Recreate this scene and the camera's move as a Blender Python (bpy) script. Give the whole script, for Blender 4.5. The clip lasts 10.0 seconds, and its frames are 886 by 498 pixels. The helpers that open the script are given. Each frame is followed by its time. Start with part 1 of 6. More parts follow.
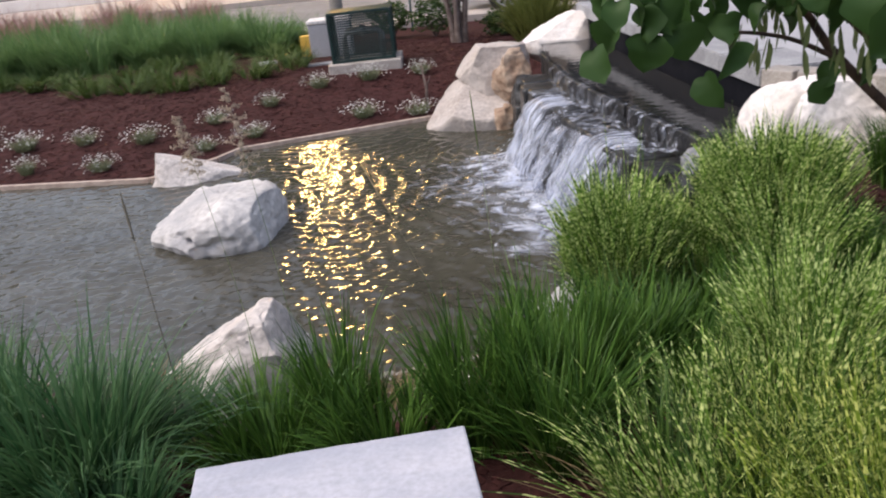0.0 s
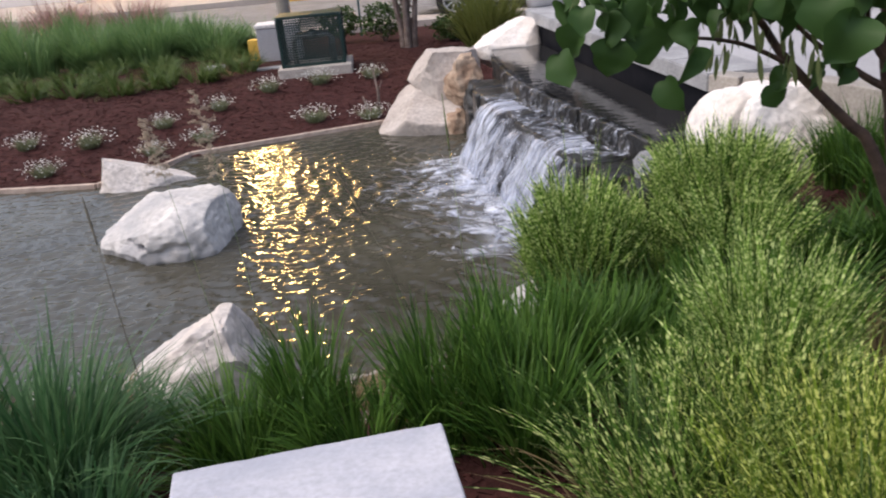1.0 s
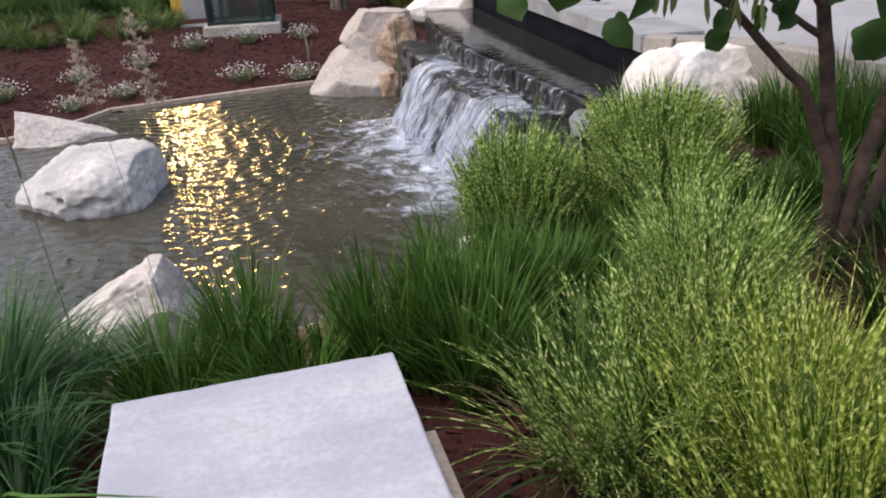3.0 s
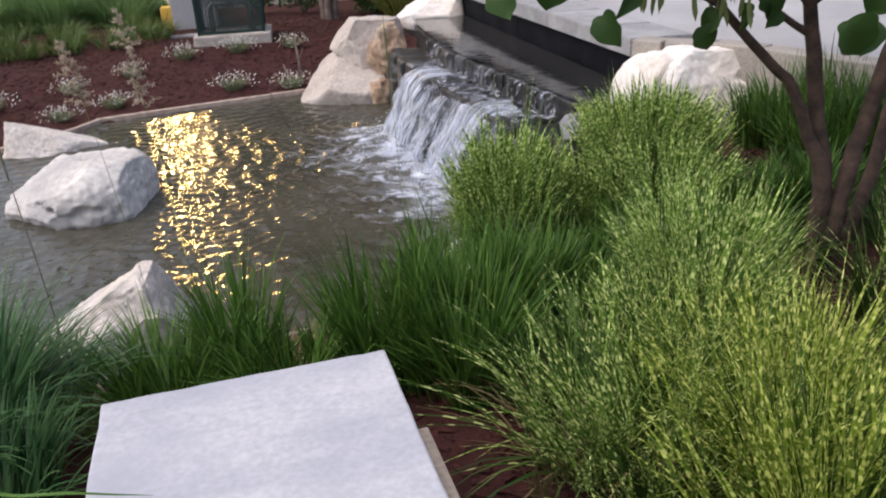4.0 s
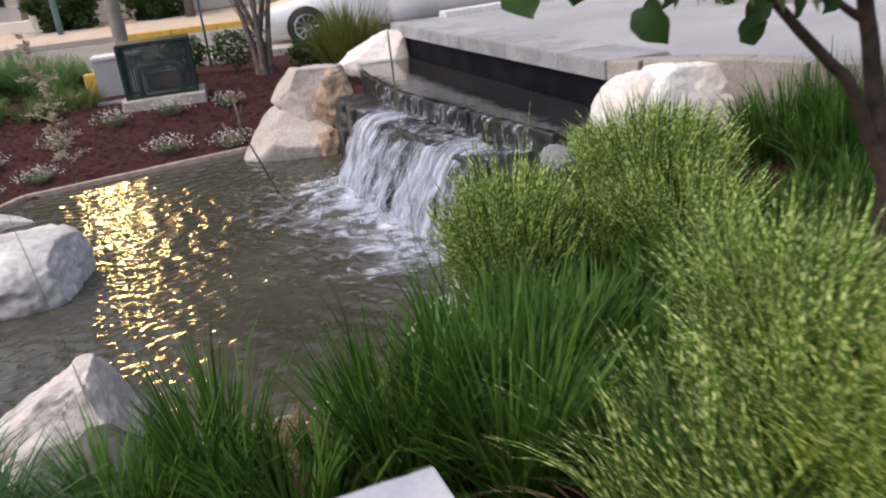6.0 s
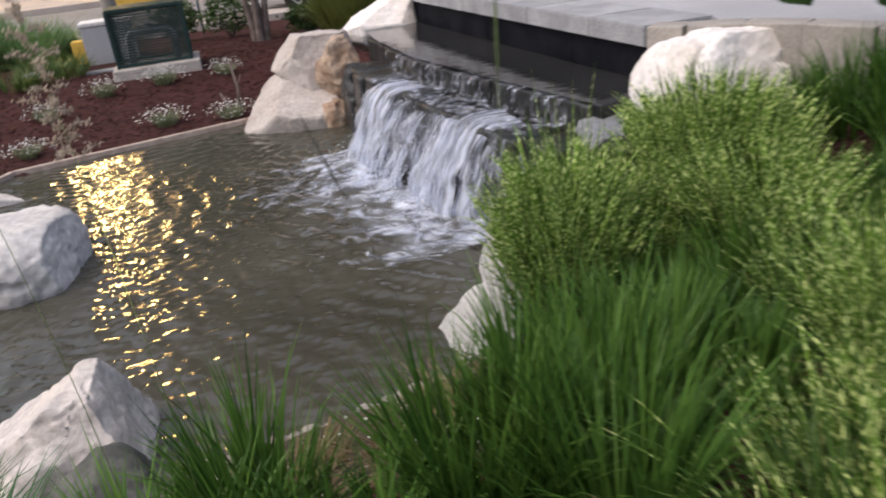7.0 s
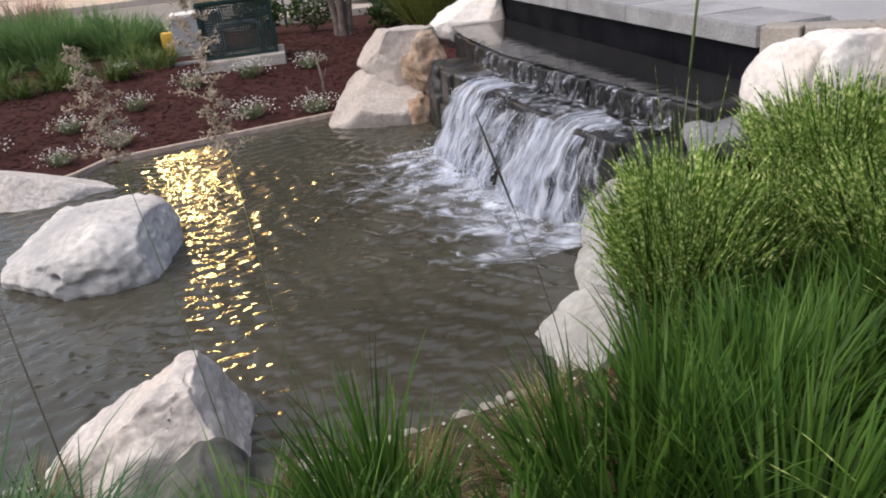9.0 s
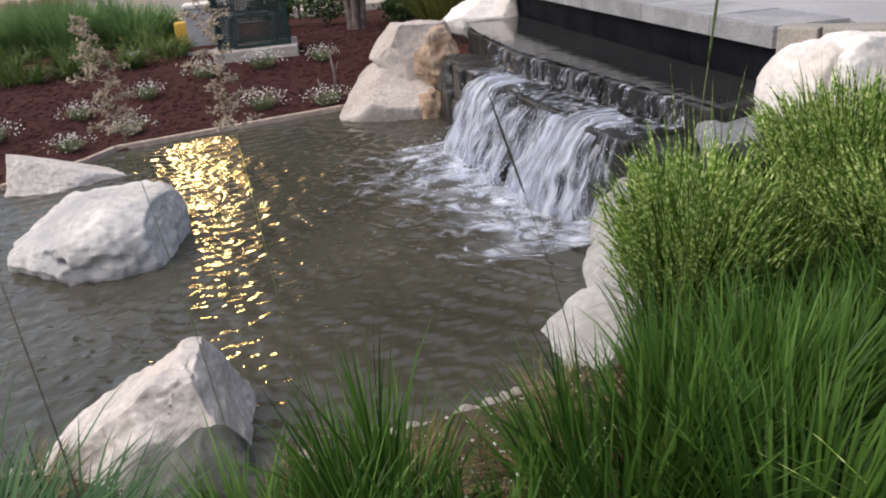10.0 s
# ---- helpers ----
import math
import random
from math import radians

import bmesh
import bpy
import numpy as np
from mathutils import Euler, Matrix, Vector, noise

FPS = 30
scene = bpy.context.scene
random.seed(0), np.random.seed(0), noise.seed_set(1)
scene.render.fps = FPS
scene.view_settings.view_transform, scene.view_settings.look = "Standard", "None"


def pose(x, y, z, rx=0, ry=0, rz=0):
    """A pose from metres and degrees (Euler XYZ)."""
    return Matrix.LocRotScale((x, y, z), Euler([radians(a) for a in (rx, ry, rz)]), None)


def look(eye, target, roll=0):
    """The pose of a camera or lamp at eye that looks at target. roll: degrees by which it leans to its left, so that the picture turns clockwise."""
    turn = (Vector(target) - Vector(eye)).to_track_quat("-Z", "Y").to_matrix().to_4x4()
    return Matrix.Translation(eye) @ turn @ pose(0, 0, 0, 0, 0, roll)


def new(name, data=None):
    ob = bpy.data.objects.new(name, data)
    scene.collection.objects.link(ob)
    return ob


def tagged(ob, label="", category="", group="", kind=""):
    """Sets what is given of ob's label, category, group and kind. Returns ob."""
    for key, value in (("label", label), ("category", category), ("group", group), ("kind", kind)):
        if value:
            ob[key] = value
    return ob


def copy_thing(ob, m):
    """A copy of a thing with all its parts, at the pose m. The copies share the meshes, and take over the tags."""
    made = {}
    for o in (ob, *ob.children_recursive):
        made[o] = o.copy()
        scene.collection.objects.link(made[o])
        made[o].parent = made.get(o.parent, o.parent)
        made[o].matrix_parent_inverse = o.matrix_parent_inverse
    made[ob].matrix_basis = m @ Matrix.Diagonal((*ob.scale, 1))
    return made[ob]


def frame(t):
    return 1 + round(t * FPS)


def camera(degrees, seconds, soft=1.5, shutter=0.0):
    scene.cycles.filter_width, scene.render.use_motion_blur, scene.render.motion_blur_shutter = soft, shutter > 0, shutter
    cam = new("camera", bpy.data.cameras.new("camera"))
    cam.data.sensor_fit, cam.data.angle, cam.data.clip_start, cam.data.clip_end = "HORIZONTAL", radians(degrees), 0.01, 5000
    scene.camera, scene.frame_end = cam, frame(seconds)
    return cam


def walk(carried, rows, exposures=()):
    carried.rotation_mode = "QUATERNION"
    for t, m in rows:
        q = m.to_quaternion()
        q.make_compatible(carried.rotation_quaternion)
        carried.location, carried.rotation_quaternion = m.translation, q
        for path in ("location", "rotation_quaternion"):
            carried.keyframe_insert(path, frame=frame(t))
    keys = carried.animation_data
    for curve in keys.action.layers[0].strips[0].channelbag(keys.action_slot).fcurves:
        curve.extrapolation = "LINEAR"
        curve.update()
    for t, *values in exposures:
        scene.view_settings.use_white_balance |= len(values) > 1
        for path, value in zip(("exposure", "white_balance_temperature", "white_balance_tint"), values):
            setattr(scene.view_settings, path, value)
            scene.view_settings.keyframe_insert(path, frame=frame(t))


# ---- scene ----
cam = camera(58.5, 10.0, 1.95, 0.8)
PATH = [
    (0, (0.175, 0.215, 1.547), (0.036, 2.053, 0.771), -6.5),
    (0.5, (0.122, 0.188, 1.558), (0.058, 2.032, 0.787), -6.1),
    (1, (0.11, 0.184, 1.553), (0.104, 2.027, 0.776), -5.5),
    (1.5, (0.099, 0.161, 1.551), (0.159, 1.998, 0.762), -4.7),
    (2, (0.065, 0.17, 1.523), (0.178, 1.995, 0.713), -3.7),
    (2.5, (0.031, 0.161, 1.501), (0.192, 1.97, 0.662), -2.9),
    (2.7, (0.034, 0.172, 1.471), (0.203, 1.976, 0.623), -2.8),
    (3.8, (0.04, 0.177, 1.421), (0.227, 1.98, 0.577), -2.9),
    (4, (0.04, 0.166, 1.412), (0.235, 1.977, 0.586), -3.1),
    (4.5, (0.043, 0.162, 1.364), (0.255, 1.993, 0.589), -4.0),
    (5, (0.006, 0.227, 1.294), (0.261, 2.092, 0.618), -4.9),
    (5.5, (-0.054, 0.354, 1.289), (0.254, 2.211, 0.613), -6.3),
    (5.7, (-0.064, 0.485, 1.254), (0.263, 2.335, 0.567), -6.3),
    (6.8, (-0.178, 0.976, 1.264), (0.193, 2.768, 0.457), -7.1),
    (7, (-0.197, 1.043, 1.232), (0.155, 2.841, 0.43), -6.7),
    (7.5, (-0.242, 1.167, 1.206), (0.071, 2.966, 0.39), -6.6),
    (8, (-0.273, 1.188, 1.204), (0.0, 2.996, 0.394), -6.4),
    (8.5, (-0.329, 1.174, 1.217), (-0.1, 2.993, 0.417), -6.4),
    (9, (-0.332, 1.167, 1.229), (-0.135, 2.993, 0.438), -6.5),
    (9.5, (-0.316, 1.198, 1.207), (-0.135, 3.03, 0.424), -6.0),
    (10, (-0.333, 1.182, 1.2), (-0.155, 3.009, 0.407), -5.2),
]
walk(cam, [(t, look(eye, target, roll)) for t, eye, target, roll in PATH], exposures=[(0, 0.40, 6280, 11), (4.5, 0.36, 6350, 10), (7, 0.30, 6370, 10), (10, 0.29, 6390, 8)])

# ---- light ----
world = bpy.data.worlds.new("sky")
world.use_nodes = True
scene.world = world
wn = world.node_tree.nodes
sky = wn.new("ShaderNodeTexSky")
sky.sky_type = "NISHITA"
sky.sun_disc = False
sky.sun_elevation = radians(60)
sky.sun_rotation = radians(257)
sky.air_density, sky.dust_density, sky.ozone_density = 1.0, 6.0, 1.0
wn["Background"].inputs[1].default_value = 0.15
world.node_tree.links.new(sky.outputs[0], wn["Background"].inputs[0])

sun = new("sun", bpy.data.lights.new("sun", "SUN"))
sun.data.energy, sun.data.angle, sun.data.color = 0.74, radians(150), (1.0, 0.95, 0.90)
sun.matrix_world = look((-4.87, 2.88, 8.66), (0, 4, 0))


# ---- materials ----
def mat(name, c1, c2, scale=6.0, rough=0.7, bump=0.3, metal=0.0, fine=60.0, distance=0.01, stain=None, spec=0.5, vary=0.0, coat=0.0, grain=0.55, stretch=None):
    """A surface of two colours mixed by coarse noise, with fine grain, relief and an optional stain colour."""
    m = bpy.data.materials.new(name)
    m.use_nodes = True
    nt = m.node_tree
    n, l = nt.nodes, nt.links
    b = n["Principled BSDF"]
    co = n.new("ShaderNodeTexCoord")
    big = n.new("ShaderNodeTexNoise")
    big.inputs["Scale"].default_value, big.inputs["Detail"].default_value = scale, 5
    small = n.new("ShaderNodeTexNoise")
    small.inputs["Scale"].default_value, small.inputs["Detail"].default_value = fine, 4
    if stretch:
        ma = n.new("ShaderNodeMapping")
        ma.inputs["Scale"].default_value, ma.inputs["Rotation"].default_value = stretch, (0, 0, 0.35)
        l.new(co.outputs["Object"], ma.inputs[0])
        l.new(ma.outputs[0], big.inputs["Vector"])
    else:
        l.new(co.outputs["Object"], big.inputs["Vector"])
    l.new(co.outputs["Object"], small.inputs["Vector"])
    ramp = n.new("ShaderNodeValToRGB")
    ramp.color_ramp.elements[0].position, ramp.color_ramp.elements[1].position = 0.36, 0.64
    ramp.color_ramp.elements[0].color, ramp.color_ramp.elements[1].color = (*c1, 1), (*c2, 1)
    l.new(big.outputs[0], ramp.inputs[0])
    colour = ramp.outputs[0]
    mixg = n.new("ShaderNodeMix")
    mixg.data_type, mixg.blend_type = "RGBA", "MULTIPLY"
    mixg.inputs[0].default_value = grain
    gr = n.new("ShaderNodeMapRange")
    gr.inputs[1].default_value, gr.inputs[2].default_value = 0.3, 0.7
    gr.inputs[3].default_value, gr.inputs[4].default_value = 0.6, 1.25
    l.new(small.outputs[0], gr.inputs[0])
    l.new(colour, mixg.inputs[6])
    l.new(gr.outputs[0], mixg.inputs[7])
    colour = mixg.outputs[2]
    if stain:
        sn = n.new("ShaderNodeTexNoise")
        sn.inputs["Scale"].default_value, sn.inputs["Detail"].default_value = scale * 0.7, 7
        sn.noise_dimensions = "4D"
        sn.inputs["W"].default_value = 3.7
        l.new(co.outputs["Object"], sn.inputs["Vector"])
        sr = n.new("ShaderNodeMapRange")
        sr.inputs[1].default_value, sr.inputs[2].default_value = 0.47, 0.72
        l.new(sn.outputs[0], sr.inputs[0])
        sm = n.new("ShaderNodeMix")
        sm.data_type = "RGBA"
        l.new(sr.outputs[0], sm.inputs[0])
        l.new(colour, sm.inputs[6])
        sm.inputs[7].default_value = (*stain, 1)
        colour = sm.outputs[2]
    if vary:
        oi = n.new("ShaderNodeObjectInfo")
        vm = n.new("ShaderNodeMapRange")
        vm.inputs[3].default_value, vm.inputs[4].default_value = 1 - vary, 1 + vary
        l.new(oi.outputs["Random"], vm.inputs[0])
        hv = n.new("ShaderNodeHueSaturation")
        l.new(vm.outputs[0], hv.inputs["Value"])
        l.new(colour, hv.inputs["Color"])
        colour = hv.outputs[0]
    l.new(colour, b.inputs["Base Color"])
    b.inputs["Roughness"].default_value, b.inputs["Metallic"].default_value = rough, metal
    b.inputs["Specular IOR Level"].default_value = spec
    b.inputs["Coat Weight"].default_value = coat
    if bump:
        add = n.new("ShaderNodeMath")
        add.operation = "ADD"
        l.new(big.outputs[0], add.inputs[0])
        half = n.new("ShaderNodeMath")
        half.operation = "MULTIPLY"
        half.inputs[1].default_value = 0.5
        l.new(small.outputs[0], half.inputs[0])
        l.new(half.outputs[0], add.inputs[1])
        bp = n.new("ShaderNodeBump")
        bp.inputs["Strength"].default_value, bp.inputs["Distance"].default_value = bump, distance
        l.new(add.outputs[0], bp.inputs["Height"])
        l.new(bp.outputs[0], b.inputs["Normal"])
    return m


def leaf_mat(name, dark, light, band=None, thick=0.25, rough=0.45):
    """Foliage: colour varies blade by blade; band: a paler colour in bars across the blade."""
    m = bpy.data.materials.new(name)
    m.use_nodes = True
    n, l = m.node_tree.nodes, m.node_tree.links
    b = n["Principled BSDF"]
    geo = n.new("ShaderNodeNewGeometry")
    mix = n.new("ShaderNodeMix")
    mix.data_type = "RGBA"
    l.new(geo.outputs["Random Per Island"], mix.inputs[0])
    mix.inputs[6].default_value, mix.inputs[7].default_value = (*dark, 1), (*light, 1)
    colour = mix.outputs[2]
    if band:
        uv = n.new("ShaderNodeUVMap")
        sep = n.new("ShaderNodeSeparateXYZ")
        l.new(uv.outputs[0], sep.inputs[0])
        sc = n.new("ShaderNodeMath")
        sc.operation = "MULTIPLY_ADD"
        freq = n.new("ShaderNodeMath")
        freq.operation = "MULTIPLY_ADD"
        freq.inputs[1].default_value, freq.inputs[2].default_value = 16.0, 29.0
        l.new(geo.outputs["Random Per Island"], freq.inputs[0])
        l.new(freq.outputs[0], sc.inputs[1])
        off = n.new("ShaderNodeMath")
        off.operation = "MULTIPLY"
        off.inputs[1].default_value = 57.0
        l.new(geo.outputs["Random Per Island"], off.inputs[0])
        l.new(sep.outputs[1], sc.inputs[0])
        l.new(off.outputs[0], sc.inputs[2])
        fr = n.new("ShaderNodeTexNoise")
        fr.noise_dimensions = "1D"
        fr.inputs["Scale"].default_value, fr.inputs["Detail"].default_value = 1.0, 1.0
        l.new(sc.outputs[0], fr.inputs["W"])
        gt = n.new("ShaderNodeMapRange")
        gt.inputs[1].default_value, gt.inputs[2].default_value = 0.50, 0.60
        gt.inputs[4].default_value = 0.88
        l.new(fr.outputs[0], gt.inputs[0])
        bm = n.new("ShaderNodeMix")
        bm.data_type = "RGBA"
        l.new(gt.outputs[0], bm.inputs[0])
        l.new(colour, bm.inputs[6])
        bm.inputs[7].default_value = (*band, 1)
        colour = bm.outputs[2]
    l.new(colour, b.inputs["Base Color"])
    b.inputs["Roughness"].default_value = rough
    b.inputs["Specular IOR Level"].default_value = 0.22
    tr = n.new("ShaderNodeBsdfTranslucent")
    l.new(colour, tr.inputs[0])
    ms = n.new("ShaderNodeMixShader")
    ms.inputs[0].default_value = thick
    l.new(b.outputs[0], ms.inputs[1])
    l.new(tr.outputs[0], ms.inputs[2])
    l.new(ms.outputs[0], n["Material Output"].inputs[0])
    return m


MULCH = mat("red_bark_mulch", (0.040, 0.0155, 0.0145), (0.068, 0.026, 0.024), 14, 0.95, 0.55, fine=90, distance=0.03, spec=0.15)
CHIPS = mat("bark_chip", (0.038, 0.015, 0.0135), (0.078, 0.029, 0.026), 30, 0.95, 0.4, fine=150, spec=0.15)
SOIL = mat("dark_soil", (0.034, 0.028, 0.016), (0.080, 0.064, 0.036), 9, 0.95, 0.8, fine=80, distance=0.02)
BRIGHT_ROCK = mat("bleached_limestone", (0.76, 0.72, 0.70), (0.88, 0.84, 0.82), 3.0, 0.85, 0.8, fine=34, distance=0.014, stain=(0.66, 0.57, 0.49))
WHITE_ROCK = mat("pale_limestone", (0.53, 0.485, 0.46), (0.69, 0.64, 0.612), 4.2, 0.85, 1.0, fine=30, distance=0.02, grain=0.7, stain=(0.66, 0.58, 0.51))
BLOTCHED_ROCK = mat("blotched_limestone", (0.48, 0.46, 0.45), (0.67, 0.64, 0.62), 3.4, 0.85, 0.8, fine=26, distance=0.016, stain=(0.34, 0.335, 0.35))
# dark grey that holds the shade and wet of the peaked boulder's under-face
SHADED_ROCK = mat("shaded_grey_stone", (0.065, 0.068, 0.060), (0.15, 0.148, 0.135), 6, 0.85, 0.7, fine=30, distance=0.014)
SLATE = mat("blue_grey_slab", (0.17, 0.175, 0.19), (0.25, 0.255, 0.27), 5, 0.75, 0.5, fine=40)
DULL_ROCK = mat("dull_grey_limestone", (0.33, 0.325, 0.31), (0.47, 0.46, 0.44), 5.0, 0.85, 0.7, fine=30, distance=0.014, stain=(0.28, 0.275, 0.26))
TAN_ROCK = mat("tan_sandstone", (0.40, 0.345, 0.31), (0.53, 0.475, 0.44), 3.5, 0.88, 0.8, fine=30, distance=0.014, stain=(0.50, 0.45, 0.42))
ORANGE_ROCK = mat("orange_broken_stone", (0.28, 0.18, 0.12), (0.48, 0.37, 0.28), 6, 0.9, 1.0, fine=26, distance=0.02)
DARK_STONE = mat("wet_dark_stone", (0.010, 0.010, 0.011), (0.042, 0.040, 0.039), 9, 0.32, 0.8, fine=40, distance=0.015, vary=0.3)
BLACK_WALL = mat("black_wet_wall", (0.006, 0.007, 0.010), (0.014, 0.014, 0.018), 4, 0.6, 0.3, fine=60, spec=0.06)
CONCRETE = mat("plaza_concrete", (0.35, 0.345, 0.365), (0.43, 0.425, 0.445), 1.2, 0.85, 0.25, fine=120, stain=(0.33, 0.325, 0.34))
COPING = mat("grey_coping_stone", (0.30, 0.30, 0.315), (0.41, 0.41, 0.425), 5, 0.8, 0.4, fine=60, stain=(0.24, 0.24, 0.25), vary=0.12)
SLAB = mat("pale_granite", (0.385, 0.395, 0.455), (0.49, 0.49, 0.54), 5, 0.75, 0.12, fine=70, distance=0.003, grain=0.32, stretch=(0.5, 2.6, 1), stain=(0.33, 0.345, 0.41))
PAD = mat("weathered_pad_concrete", (0.38, 0.34, 0.31), (0.50, 0.45, 0.41), 5, 0.85, 0.3, fine=60)
TIMBER = mat("weathered_edging", (0.40, 0.30, 0.25), (0.56, 0.45, 0.38), 12, 0.85, 0.5, fine=90)
ASPHALT = mat("road_asphalt", (0.20, 0.19, 0.19), (0.26, 0.25, 0.25), 2, 0.9, 0.3, fine=120)
PAVING = mat("pale_pavement", (0.46, 0.40, 0.36), (0.54, 0.47, 0.42), 1.5, 0.9, 0.2, fine=60)
TAN_BLOCK = mat("tan_concrete", (0.42, 0.33, 0.26), (0.52, 0.42, 0.34), 3, 0.9, 0.3, fine=60)
YELLOW = mat("yellow_kerb_paint", (0.62, 0.38, 0.06), (0.70, 0.45, 0.08), 6, 0.7, 0.2)
GREEN_METAL = mat("dark_green_coated_steel", (0.006, 0.026, 0.024), (0.009, 0.036, 0.033), 8, 0.45, 0.1)
GREY_BOX = mat("grey_cabinet_paint", (0.42, 0.41, 0.43), (0.48, 0.47, 0.49), 4, 0.55, 0.1, stain=(0.4, 0.39, 0.4))
PIPE_METAL = mat("galvanised_pipe", (0.3, 0.3, 0.31), (0.42, 0.42, 0.43), 8, 0.4, 0.1, metal=0.8)
POLE_PAINT = mat("grey_pole_paint", (0.25, 0.22, 0.20), (0.32, 0.29, 0.26), 4, 0.5, 0.1)
TEAL_PAINT = mat("teal_pole_paint", (0.10, 0.19, 0.20), (0.13, 0.24, 0.25), 4, 0.5, 0.1)
BARK = mat("redbud_bark", (0.040, 0.025, 0.019), (0.110, 0.068, 0.050), 14, 0.85, 0.5, fine=60, distance=0.010)
PALE_BARK = mat("myrtle_bark", (0.12, 0.085, 0.07), (0.22, 0.17, 0.15), 10, 0.8, 0.6, fine=50)
PLUME = mat("dry_plume", (0.38, 0.305, 0.225), (0.52, 0.435, 0.335), 40, 0.9, 0.0)
STEM = mat("dark_stem", (0.07, 0.065, 0.045), (0.12, 0.105, 0.075), 20, 0.7, 0.0)
GREEN_STEM = mat("green_stem", (0.12, 0.17, 0.05), (0.18, 0.24, 0.08), 20, 0.6, 0.0)
BORDER = mat("grey_tan_border", (0.30, 0.275, 0.25), (0.39, 0.355, 0.32), 3, 0.9, 0.3, fine=60, stain=(0.3, 0.27, 0.24))
PETAL = mat("white_petals", (0.72, 0.72, 0.66), (0.85, 0.84, 0.8), 30, 0.7, 0.0)
STUCCO = mat("cream_stucco", (0.62, 0.54, 0.46), (0.70, 0.62, 0.54), 0.8, 0.9, 0.2, fine=30)
WHITE_STUCCO = mat("white_trim_paint", (0.72, 0.68, 0.66), (0.8, 0.77, 0.75), 1.5, 0.8, 0.15, fine=30)
DARK_GLASS = mat("dark_window_glass", (0.02, 0.024, 0.028), (0.03, 0.034, 0.038), 1, 0.06, 0.0)
CAR_PAINT = mat("white_car_paint", (0.74, 0.75, 0.78), (0.76, 0.77, 0.80), 1, 0.25, 0.0, coat=0.6)
CAR_GLASS = mat("car_glass", (0.09, 0.12, 0.13), (0.11, 0.14, 0.15), 1, 0.05, 0.0)
RUBBER = mat("tyre_rubber", (0.015, 0.015, 0.015), (0.025, 0.025, 0.025), 8, 0.8, 0.2)
ALLOY = mat("alloy_rim", (0.5, 0.5, 0.52), (0.6, 0.6, 0.62), 4, 0.3, 0.0, metal=0.9)
LAWN = leaf_mat("lawn_green", (0.06, 0.11, 0.025), (0.13, 0.18, 0.05))
DEEP_GRASS = leaf_mat("deep_green_blades", (0.026, 0.072, 0.012), (0.108, 0.206, 0.036), rough=0.40, thick=0.12)
BLUE_GRASS = leaf_mat("blue_green_blades", (0.028, 0.085, 0.028), (0.10, 0.19, 0.075))
LIME_ZEBRA = leaf_mat("lime_banded_blades", (0.046, 0.112, 0.017), (0.245, 0.400, 0.066), band=(0.74, 0.83, 0.35), thick=0.20, rough=0.34)
GOLD_ZEBRA = leaf_mat("yellow_banded_blades", (0.062, 0.118, 0.013), (0.270, 0.365, 0.046), band=(0.72, 0.75, 0.23), thick=0.22, rough=0.36)
ZEBRA = leaf_mat("banded_blades", (0.034, 0.088, 0.014), (0.190, 0.315, 0.050), band=(0.70, 0.77, 0.30), thick=0.20, rough=0.34)
# darker green that paints the shade deep inside the zebra clumps
SHADE_BLADES = leaf_mat("shade_dark_blades", (0.016, 0.046, 0.008), (0.085, 0.150, 0.030), thick=0.10, rough=0.42)
HEDGE = leaf_mat("far_grass_blades", (0.105, 0.195, 0.068), (0.205, 0.325, 0.122), thick=0.35)
PINK = leaf_mat("pink_seed_haze", (0.30, 0.17, 0.15), (0.42, 0.27, 0.25))
DRY = leaf_mat("dry_straw_blades", (0.16, 0.12, 0.06), (0.30, 0.24, 0.13))
SHRUB = leaf_mat("shrub_leaves", (0.03, 0.06, 0.018), (0.08, 0.13, 0.035))
YELLOW_SHRUB = leaf_mat("yellow_green_leaves", (0.12, 0.15, 0.035), (0.22, 0.24, 0.07))
SILVER = leaf_mat("silver_foliage", (0.10, 0.13, 0.06), (0.27, 0.29, 0.18))
HEART = leaf_mat("redbud_leaf", (0.014, 0.038, 0.012), (0.070, 0.140, 0.034), thick=0.28)
POD = leaf_mat("seed_pod", (0.10, 0.15, 0.05), (0.17, 0.20, 0.08))


